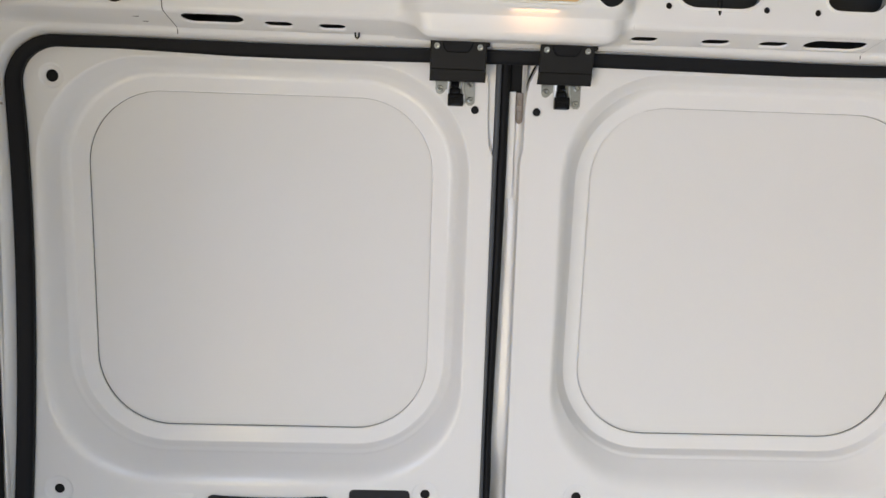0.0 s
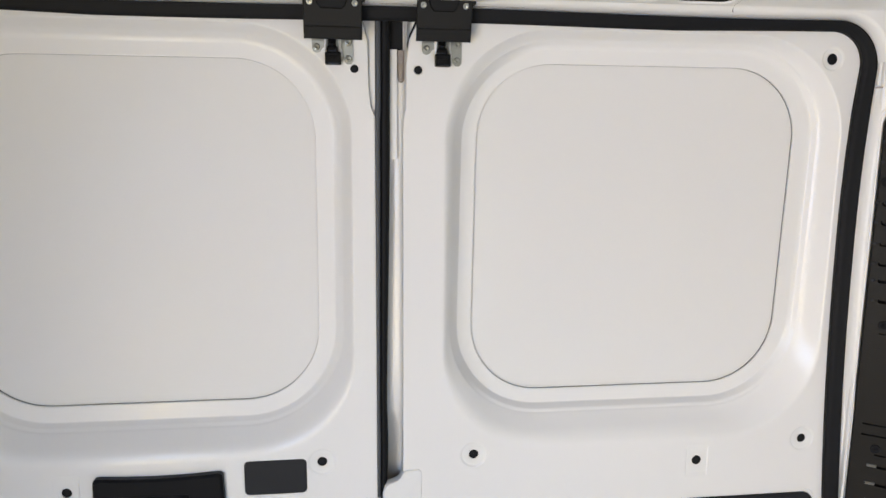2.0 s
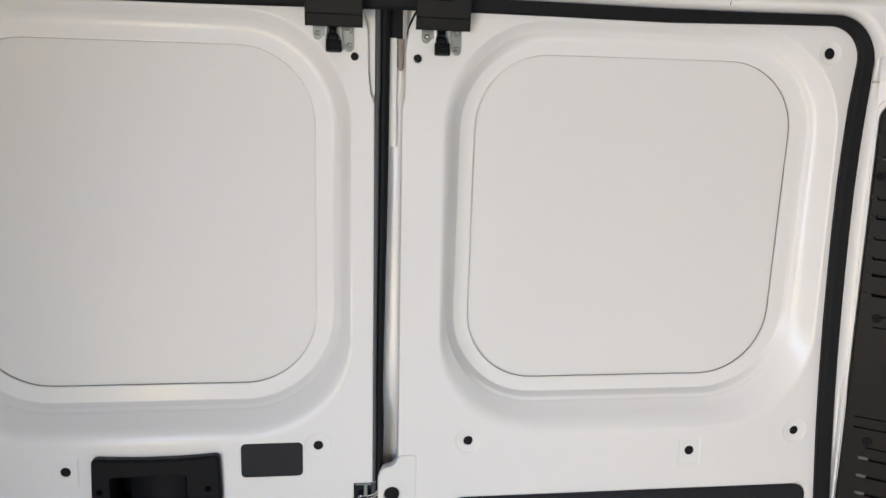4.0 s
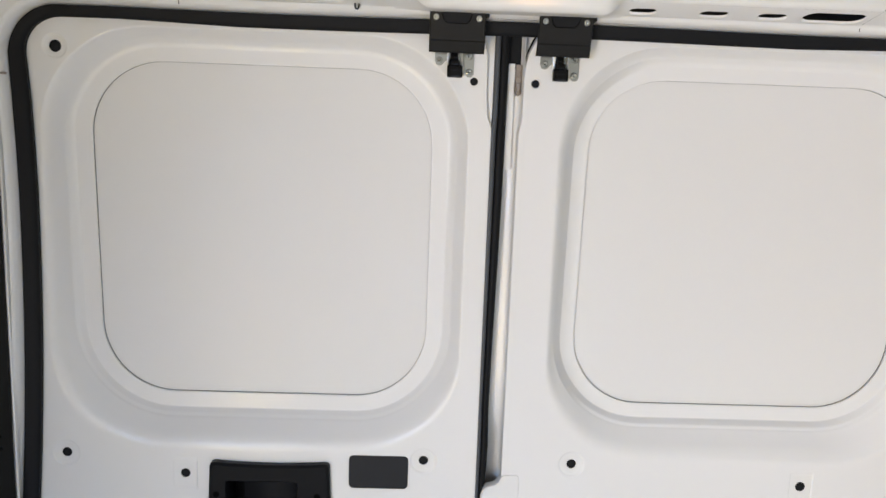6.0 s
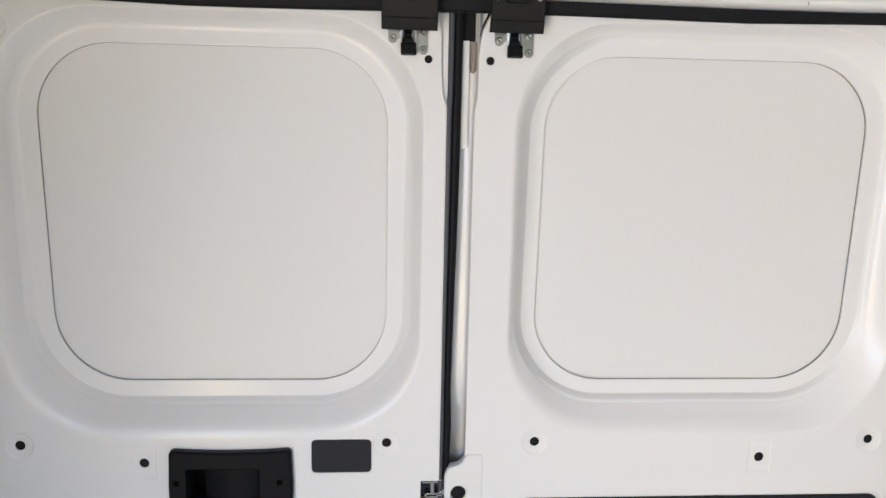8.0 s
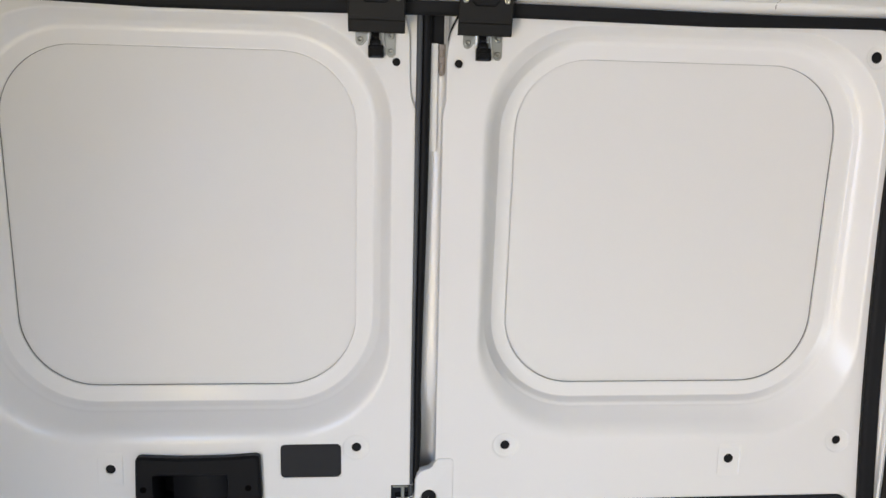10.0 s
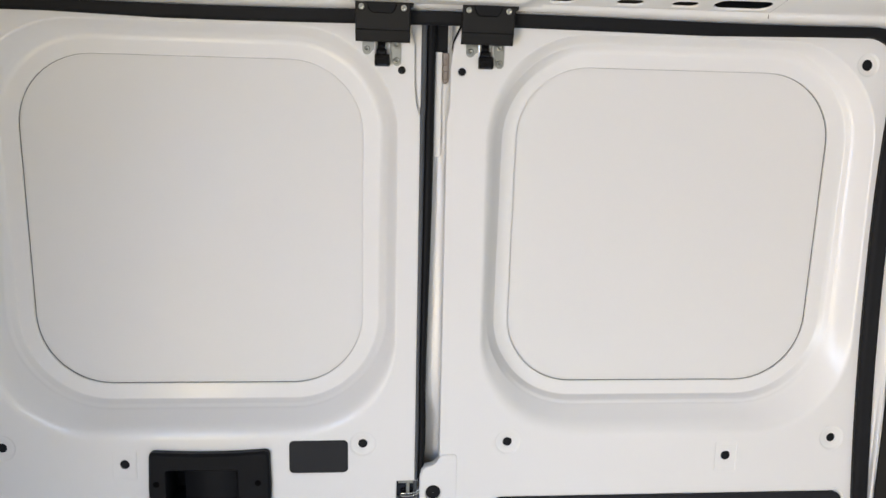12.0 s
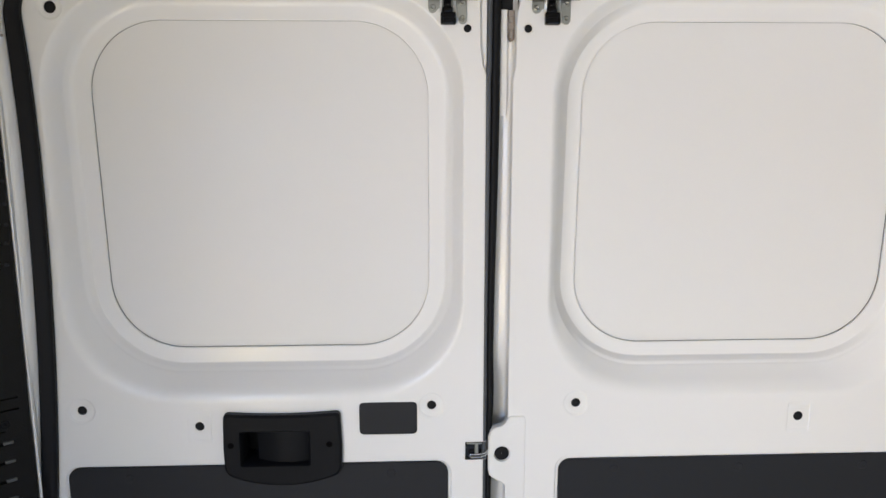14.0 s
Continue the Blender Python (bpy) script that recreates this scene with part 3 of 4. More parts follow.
for z, h in ((1.4900, 0.0060), (1.4690, 0.0085)):
    bm = bmesh.new()
    clip = rr(0.0014, 0.0072, z - h, z + h * 0.8, 0.0028, 6)
    rings = loft(bm, [at_y(clip, 0.0150), at_y(clip, 0.0112), at_y([(0.0043 + (x - 0.0043) * 0.7, z + (q - z) * 0.85) for x, q in clip], 0.0100)])
    bm.faces.new(rings[-1])
    part("channel_clip", bm, DULL, channel)
bm = bmesh.new()
sheet(bm, at_y([(-0.014, 1.4960), (0.048, 1.4960), (0.048, 1.58), (-0.014, 1.58)], 0.0220))
sheet(bm, at_y([(0.0040, 1.460), (0.0140, 1.460), (0.0140, 1.4960), (0.0040, 1.4960)], 0.0220))
faced("gap_shade_sheet", bm, RUBBER, door_right)
bm = bmesh.new()
fl = [(0.0100, 1.4300), (0.0108, 1.4400), (0.0108, 1.4900), (0.0130, 1.5100), (0.0180, 1.5290), (0.0250, 1.5440), (0.0400, 1.5740), (0.0100, 1.5740)]
loft(bm, [at_y(fl, 0.0205), at_y(fl, 0.0190)], smooth=False)
sheet(bm, at_y(fl, 0.0190))
faced("flange_head", bm, PAINT, door_right)
bm = bmesh.new()
ret = [(-0.0350, 1.404), (-0.0350, 1.58), (-0.0640, 1.58), (-0.0525, 1.5460), (-0.0448, 1.5150), (-0.0440, 1.4520), (-0.0412, 1.4230), (-0.0360, 1.4040)]
sheet(bm, at_y(ret, 0.0080))
loft(bm, [at_y(ret, 0.0080), at_y(ret, 0.0140)], smooth=False)
faced("edge_return", bm, PAINT, door_left)
# dark sheet for the shade between the panel and its return
bm = bmesh.new()
sheet(bm, at_y([(-0.0340, 1.400), (-0.0340, 1.58), (-0.0720, 1.58), (-0.0500, 1.400)], 0.0145))
faced("gap_shade_sheet", bm, DARKSTEEL, door_left)

# ---- rubber seal round the opening ----
def seal_path(off, n=14):
    """The line of the body's rear opening, grown by off: (x, z) from the lower left, over the top, to the lower right."""
    top, rad = 1.5532 + off, 0.064 + off

    def half(z):
        return 0.7475 + off + 0.085 * (1.25 - z) ** 2 * (1 if z < 1.25 else 1.5)

    left = [(-half(z), z) for z in np.linspace(0.03, top - rad, 22)]
    xc, zc = half(top - rad) - rad, top - rad
    left += [(-(xc + rad * math.cos(radians(90 * i / n))), zc + rad * math.sin(radians(90 * i / n))) for i in range(1, n + 1)]
    mid = [(u * xc, top + 0.0015 * math.sin(5 * u + 1)) for u in np.linspace(-1, 1, 17)[1:-1]]
    right = [(-x + 0.005 + 0.06 * max(0.0, z - 1.25) ** 2 - 0.004 * max(0.0, 1.1 - z), z) for x, z in left[::-1]]
    return [(x - 0.003, z) for x, z in left] + mid + right


bm = bmesh.new()
prof = [(-0.0100, 0.002), (-0.0118, -0.004), (-0.0122, -0.0080), (-0.0110, -0.0115), (-0.0075, -0.0140), (-0.0030, -0.0150), (0.0030, -0.0160), (0.0080, -0.0175), (0.0115, -0.0190), (0.0128, -0.0170), (0.0128, -0.006)]


def eased(v, a, b):
    v = min(1.0, max(0.0, (v - a) / (b - a)))
    return v * v * (3 - 2 * v)


def seal_line(o):
    """The seal is stretched thinner along the head, above all on its outside and in the corners."""
    out = []
    for (xa, za), (xb, zb) in zip(seal_path(o * 0.9), seal_path(o * (0.70 if o > 0 else 0.60))):
        w = eased(za, 1.46, 1.53) * (1.0 if o > 0 else eased(abs(xa), 0.42, 0.60))
        out.append((xa + (xb - xa) * w, za + (zb - za) * w))
    return out


loft(bm, [[(x, y, z) for x, z in seal_line(o)] for o, y in prof], closed=False)
faced("door_seal", bm, RUBBER)
seal = bpy.data.objects["door_seal"]
tagged(seal, "black rubber weatherstrip running round the rear door opening", "door seal", kind="structure")

# ---- body round the opening ----
bm = bmesh.new()
prof = [(0.006, -0.006), (0.0110, -0.0110), (0.0125, -0.0220), (0.0150, -0.0320), (0.0180, -0.0355), (0.0205, -0.0360)]
loft(bm, [[(x, y, z) for x, z in seal_path(o)] for o, y in prof], closed=False)
for sg in (-1, 1):
    line = [p for p in seal_path(0.0205) if sg * p[0] > 0.60 and p[1] > 1.40]
    line = line if sg < 0 else line[::-1]
    top_z = line[-1][1]
    sheet(bm, [(x, -0.0360, z) for x, z in line] + [(line[-1][0], -0.0360, top_z + 0.002), (sg * 0.792, -0.0360, top_z + 0.002), (sg * 0.777, -0.0360, line[0][1])])
surround = faced("trim_1", bm, PAINT)
tagged(surround, "white painted body flange round the rear opening", "body flange", kind="structure")


def cut(bm, loop, depth, back=None):
    """The rim of a cut-out, turned inwards along depth."""
    loft(bm, [loop, [tuple(Vector(p) + Vector(depth)) for p in loop]])


# header over the doors: ends, main pressing with its cut-outs, lamp boss
def und(x, v, sink=0.0):
    """A point on the header's underside, which climbs gently from the opening towards the load space; v runs 0 to 1."""
    return (x, -0.0400 - 0.0530 * v - 0.2 * sink, 1.5735 + 0.0106 * v + sink)


def on_face(x, z):
    """A point on the header's front, which leans forward towards the roof."""
    return (x, -0.1010 - 0.10 * (z - 1.590), z)


def header_run(bm, xa, xb, lift=0.0, slots=(), windows=(), dots=()):
    edge = [(-0.0340, 1.5680), (-0.0362, 1.5700), (-0.0380, 1.5725), (-0.0400, 1.5735)]
    loft(bm, [[(x, y - lift, z - lift * 0.5) for y, z in edge] for x in (xa, xb)], closed=False)
    loops = []
    for x0, x1, v, half in slots:
        hv = half / 0.054
        xm = (x0 + x1) / 2
        ring = [(x, (y - 0.5)) for x, y in rr(x0, x1, 0.5 - half, 0.5 + half, half * 0.98, 5)]
        rim = [und(xm + (x - xm) * (1 + 0.003 / (x1 - x0)), v + y / half * (hv + 0.03), -lift * 0.5) for x, y in ring]
        inn = [und(x, v + y / half * hv, 0.0003) for x, y in ring]
        deep = [und(x, v + y / half * hv, 0.0012) for x, y in ring]
        loft(bm, [rim, inn, deep])
        loops.append(rim)
    sheet(bm, [und(xa, 0, -lift * 0.5), und(xb, 0, -lift * 0.5), und(xb, 1, -lift * 0.5), und(xa, 1, -lift * 0.5)], loops)
    bend = [(-0.0930, 1.5841), (-0.0965, 1.5852), (-0.0992, 1.5872), (-0.1010, 1.5900)]
    loft(bm, [[(xa, y, z - lift * 0.5) for y, z in bend[:3]] + [(xa, *bend[3])], [(xb, y, z - lift * 0.5) for y, z in bend[:3]] + [(xb, *bend[3])]], closed=False)
    holes = []
    for w in windows:
        rim = [on_face(*p) for p in w]
        c = (sum(p[0] for p in w) / len(w), sum(p[1] for p in w) / len(w))
        g = [on_face(c[0] + (p[0] - c[0]) * 1.07, c[1] + (p[1] - c[1]) * 1.12) for p in w]
        g2 = [on_face(c[0] + (p[0] - c[0]) * 1.035, c[1] + (p[1] - c[1]) * 1.06) for p in w]
        loft(bm, [g, [(p[0], p[1] - 0.003, p[2]) for p in g2], [(p[0], p[1] - 0.001, p[2]) for p in rim], [(p[0], p[1] + 0.008, p[2]) for p in rim]])
        holes.append(g)
    for x, z, r in dots:
        ring = [on_face(*p) for p in circle(x, z, r, 22)]
        cut(bm, ring, (0, 0.002, 0))
        holes.append(ring)
    sheet(bm, [on_face(xa, 1.590), on_face(xb, 1.590), on_face(xb, 1.70), on_face(xa, 1.70)], holes)


def shaped(x0, x1, x2, x3, z0, z1, r=0.018):
    """A window with a narrower foot: x0..x1 at the bottom, x2..x3 at the top."""
    base = rr(0, 1, 0, 1, 0.22, 6)
    return [((x0 + (x1 - x0) * u) * (1 - v) + (x2 + (x3 - x2) * u) * v, z0 + (z1 - z0) * v) for u, v in base]


header = tagged(new("wall_header"), "white pressed steel roof header with slots and lightening holes", "roof header", kind="structure")
bm = bmesh.new()
header_run(bm, -0.505, -0.190, 0.003, slots=((-0.488, -0.402, 0.68, 0.0165), (-0.374, -0.335, 0.46, 0.0096), (-0.298, -0.260, 0.42, 0.0096)))
faced("pressing", bm, PAINT, header, away=(0, -1, -0.6))
bm = bmesh.new()
header_run(bm, 0.146, 0.507, 0.003, slots=((0.153, 0.191, 0.37, 0.0098), (0.257, 0.297, 0.37, 0.0098), (0.343, 0.383, 0.37, 0.0098), (0.408, 0.497, 0.45, 0.0165)),
           windows=(shaped(0.210, 0.314, 0.190, 0.332, 1.6150, 1.674), shaped(0.418, 0.494, 0.404, 0.502, 1.6175, 1.674)), dots=((0.1915, 1.6160, 0.0044), (0.3300, 1.6150, 0.0044), (0.4030, 1.6140, 0.0044)))
faced("pressing", bm, PAINT, header, away=(0, -1, -0.6))
bm = bmesh.new()
# boss that carries the lamp: sections along x
plain = [(-0.0365, 1.5690), (-0.0430, 1.5720), (-0.0470, 1.5729), (-0.0890, 1.5818), (-0.0930, 1.5826), (-0.0975, 1.5850), (-0.1010, 1.5900), (-0.1014, 1.5940), (-0.1018, 1.5980), (-0.1024, 1.6040), (-0.1050, 1.6300), (-0.1120, 1.7000)]
bulge = [(-0.0365, 1.5675), (-0.0440, 1.5665), (-0.0500, 1.5659), (-0.1090, 1.5596), (-0.1150, 1.5590), (-0.1260, 1.5615), (-0.1300, 1.5685), (-0.1270, 1.5874), (-0.1300, 1.5901), (-0.1540, 1.5964), (-0.1590, 1.6020), (-0.1560, 1.7000)]
secs = []
for x, k in ((-0.190, 0.0), (-0.185, 0.0), (-0.178, 0.08), (-0.170, 0.35), (-0.160, 0.8), (-0.152, 0.97), (-0.140, 1.0), (-0.05, 1.0), (0.04, 1.0), (0.096, 1.0), (0.106, 0.97), (0.116, 0.8), (0.126, 0.35), (0.134, 0.08), (0.141, 0.0), (0.146, 0.0)):
    row = []
    for i, (a, b) in enumerate(zip(plain, bulge)):
        kk = k if i < 9 or x < 0 else k ** 0.35
        slant = 0.022 * (1 - min(i, 8) / 8) * min(1.0, 3 * k) if x < -0.1 else 0.0
        row.append((x + slant, a[0] + (b[0] - a[0]) * kk, a[1] + (b[1] - a[1]) * kk))
    secs.append(row)
loft(bm, secs, closed=False)
faced("lamp_boss", bm, PAINT, header, "raised boss round the interior lamp", away=(0, -1, -0.6))
for xa, xb in ((-0.640, -0.505), (0.507, 0.640)):
    bm = bmesh.new()
    sec = [(-0.0340, 1.5680), (-0.0362, 1.5700), (-0.0380, 1.5725), (-0.0400, 1.5735), (-0.0580, 1.5771), (-0.0760, 1.5807), (-0.0930, 1.5841), (-0.0965, 1.5852), (-0.0992, 1.5872), (-0.1010, 1.5900), (-0.1040, 1.6200), (-0.1120, 1.7000)]
    sgn = -1 if xa < 0 else 1
    loft(bm, [[(sgn * x, -0.0335 + (y + 0.0335) * k, z) for y, z in sec] for x, k in ((0.640, 1.0), (0.665, 1.0), (0.690, 0.96), (0.712, 0.86), (0.732, 0.70), (0.750, 0.48), (0.766, 0.26), (0.780, 0.10), (0.792, 0.04))], closed=False)
    header_run(bm, xa, xb, 0.0, dots=((-0.5700, 1.6075, 0.0150),) if xa < 0 else ((0.5700, 1.6110, 0.0150),))
    end = faced("wall_header_end", bm, PAINT, away=(0, -1, -0.6))
    tagged(end, "white pressed steel corner of the roof header", "roof header", kind="structure")
bm = bmesh.new()
for x, v in ((-0.552, 0.62), (-0.545, 0.30)):
    sheet(bm, [und(x - 0.004, v - 0.02, -0.0004), und(x + 0.004, v - 0.02, -0.0004), und(x + 0.004, v + 0.02, -0.0004), und(x - 0.004, v + 0.02, -0.0004)])
part("drain_slits", bm, INK, header)

# dark plug in the boss beside the lamp
bm = bmesh.new()
rings = loft(bm, [at_y(circle(0.0970, 1.6180, 0.0185, 24), y) for y in (-0.125, -0.1594)] + [at_y(circle(0.0970, 1.6180, 0.0165, 24), -0.1602)])
bm.faces.new(rings[-1])
part("bung", bm, RUBBER, header, "black rubber bung")

# joint lines where the header's end pressings meet the middle one
for x in (-0.5062, 0.5082):
    bm = bmesh.new()
    line = [on_face(x, 1.69), on_face(x, 1.60), (x, -0.1005, 1.5885), (x, -0.0975, 1.5855), und(x, 1.0), und(x, 0.5), und(x, 0.0), (x, -0.0366, 1.5725), (x, -0.0364, 1.5640)]
    loft(bm, [[(p[0] - 0.0007, p[1] - 0.0006, p[2] - 0.0004) for p in line], [(p[0] + 0.0007, p[1] - 0.0006, p[2] - 0.0004) for p in line]], closed=False)
    faced("joint_line", bm, DARKSTEEL, header, away=(0, -1, -0.6))

# hook under the header
bm = bmesh.new()
tube(bm, [(-0.2455, -0.046, 1.577), (-0.2455, -0.047, 1.570), (-0.2445, -0.048, 1.566), (-0.2425, -0.048, 1.565), (-0.2405, -0.047, 1.567), (-0.2400, -0.046, 1.574)], 0.0014)
hook = part("wire_clip", bm, GLOSSBLACK)
hook.location.x = -0.002
tagged(hook, "small black wire clip hanging under the roof header", "clip")

# the whole header, with its clip, sits a little higher than its pressings are drawn
for ob in list(scene.objects):
    if ob.name.startswith(("wall_header", "wire_clip")):
        ob.location.z = 0.0025

# cavity behind the header, its shade put into a dark colour, with a cable
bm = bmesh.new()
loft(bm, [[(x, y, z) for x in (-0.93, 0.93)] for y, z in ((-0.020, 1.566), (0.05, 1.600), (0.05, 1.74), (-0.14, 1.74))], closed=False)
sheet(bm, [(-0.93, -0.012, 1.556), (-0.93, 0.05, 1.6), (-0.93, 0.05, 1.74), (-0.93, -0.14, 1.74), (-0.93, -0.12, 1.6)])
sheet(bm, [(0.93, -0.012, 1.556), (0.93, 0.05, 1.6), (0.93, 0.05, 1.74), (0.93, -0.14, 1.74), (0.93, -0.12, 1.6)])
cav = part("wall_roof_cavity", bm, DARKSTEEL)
tagged(cav, "steel inside the roof header, coloured dark for its shade", "roof cavity", kind="structure")
bm = bmesh.new()
tube(bm, [(0.230, -0.10, 1.69), (0.252, -0.105, 1.66), (0.262, -0.105, 1.635), (0.264, -0.10, 1.61), (0.262, -0.08, 1.59)], 0.0035)
cable = part("cable", bm, RUBBER)
tagged(cable, "black cable inside the roof header", "cable")

# lamp in the boss
lamp = tagged(new("cargo_lamp"), "lit amber interior lamp set in the white roof header", "lamp")
bm = bmesh.new()
o, i = rr(-0.0560, 0.0600, 1.6020, 1.6560, 0.010, 6), rr(-0.0520, 0.0560, 1.6055, 1.6525, 0.008, 6)
loft(bm, [at_y(o, -0.1585), at_y(o, -0.1630), at_y(i, -0.1640), at_y(i, -0.1600)])
part("bezel", bm, PAPER, lamp)
bm = bmesh.new()
rings = loft(bm, [at_y(i, -0.1600), at_y(rr(-0.0505, 0.0545, 1.6065, 1.6510, 0.008, 6), -0.1660), at_y(rr(-0.0480, 0.0520, 1.6090, 1.6490, 0.008, 6), -0.1680)])
bm.faces.new(rings[-1])
part("lens", bm, LENS, lamp, "amber glowing lens")
# light added below the ledge to make the lamp's glow on the boss
bulb = bpy.data.lights.new("boss_glow_light", "AREA")
bulb.shape, bulb.size, bulb.size_y, bulb.energy, bulb.color = "RECTANGLE", 0.060, 0.006, 0.010, (1.0, 0.48, 0.18)
new("boss_glow_light", bulb).matrix_world = look((0.0, -0.1510, 1.5935), (0.0, -0.1270, 1.5790))


# ---- black covers over the catches ----
def catch_cover(x0, x1, tilt):
    cover = tagged(new("catch_cover"), "black plastic catch cover screwed under the roof header", "catch cover", "catch covers")
    xm = (x0 + x1) / 2
    bm = bmesh.new()
    prof = [(-0.0370, 1.5720), (-0.0500, 1.5710), (-0.0525, 1.5690), (-0.0450, 1.5490), (-0.0395, 1.5345), (-0.0390, 1.5305), (-0.0402, 1.5285), (-0.0336, 1.5145), (-0.0320, 1.5128), (-0.0295, 1.5130), (-0.0255, 1.5145)]
    xs = [(x0, 0.0030), (x0 + 0.0008, 0.0008), (x0 + 0.0022, 0.0), (x1 - 0.0022, 0.0), (x1 - 0.0008, 0.0008), (x1, 0.0030)]
    secs = [[(x, y + g if y < -0.03 else y, z + tilt * (x - xm)) for y, z in prof] for x, g in xs]
    rings = loft(bm, secs, closed=False, smooth=False)
    inner = [[(x, y + 0.0028, z + 0.0022 + tilt * (x - xm)) for y, z in prof] for x in (x0 + 0.0012, x1 - 0.0012)]
    back = loft(bm, inner, closed=False, smooth=False)
    for a, b in ((rings[0], back[0]), (rings[-1], back[-1])):
        for k in range(len(prof) - 1):
            bm.faces.new((a[k], a[k + 1], b[k + 1], b[k]))
    box(bm, x1 - 0.001, x1 + 0.0042, -0.0500, -0.0380, 1.5635, 1.5705, 0.0008)
    part("shell", bm, COVER, cover)
    bm = bmesh.new()
    w = (x1 - x0) * 0.27
    xt = x0 + (x1 - x0) * 0.48

    def lean(x, z, d):
        return (x, -0.0525 + (1.5690 - z) * 0.38 - d * 0.935, z - d * 0.355 + tilt * (x - xm))

    tray = [(xt - w, 1.5688), (xt - w + 0.0035, 1.5590), (xt - w + 0.0080, 1.5545), (xt + w - 0.0080, 1.5545), (xt + w - 0.0035, 1.5590), (xt + w, 1.5688)]
    rings = loft(bm, [[lean(x, z, 0.0) for x, z in tray], [lean(x, z, 0.0034) for x, z in tray], [lean(xt + (x - xt) * 0.95, z + 0.0010, 0.0042) for x, z in tray]], smooth=False)
    bm.faces.new(rings[-1])
    part("tongue", bm, RUBBER, cover)
    # black sheet laid on the shell as the shade in the tongue's groove
    bm = bmesh.new()
    groove = [(xt - w - 0.0012, 1.5688), (xt - w + 0.0026, 1.5580), (xt - w + 0.0076, 1.5530), (xt + w - 0.0076, 1.5530), (xt + w - 0.0026, 1.5580), (xt + w + 0.0012, 1.5688)]
    sheet(bm, [lean(x, z, 0.0003) for x, z in groove])
    faced("tongue_groove_shade", bm, GAP, cover)
    for x in (x0 + 0.0095, x1 - 0.0105):
        bm = bmesh.new()
        ring = ((0.0044, 0.0002), (0.0042, 0.0006), (0.0034, 0.0008), (0.0018, 0.0007), (0.0014, 0.0003), (0.0003, 0.0003))
        loft(bm, [[lean(a, b, d) for a, b in circle(x, 1.5610, rad, 14)] for rad, d in ring])
        part("screw", bm, ZINC, cover, "small bright screw head")
    return cover


catch_cover(-0.1378, -0.0545, -0.008)
catch_cover(0.0235, 0.1045, -0.004)


# ---- corner pillars and their trim ----
def pil(s, u, z, d=0.0):
    """A point on the slanting corner pillar: u along it from its rear edge, d out of its face."""
    return (s * (0.775 + 0.795 * u - 0.607 * d), -0.035 - 0.607 * u - 0.795 * d, z)


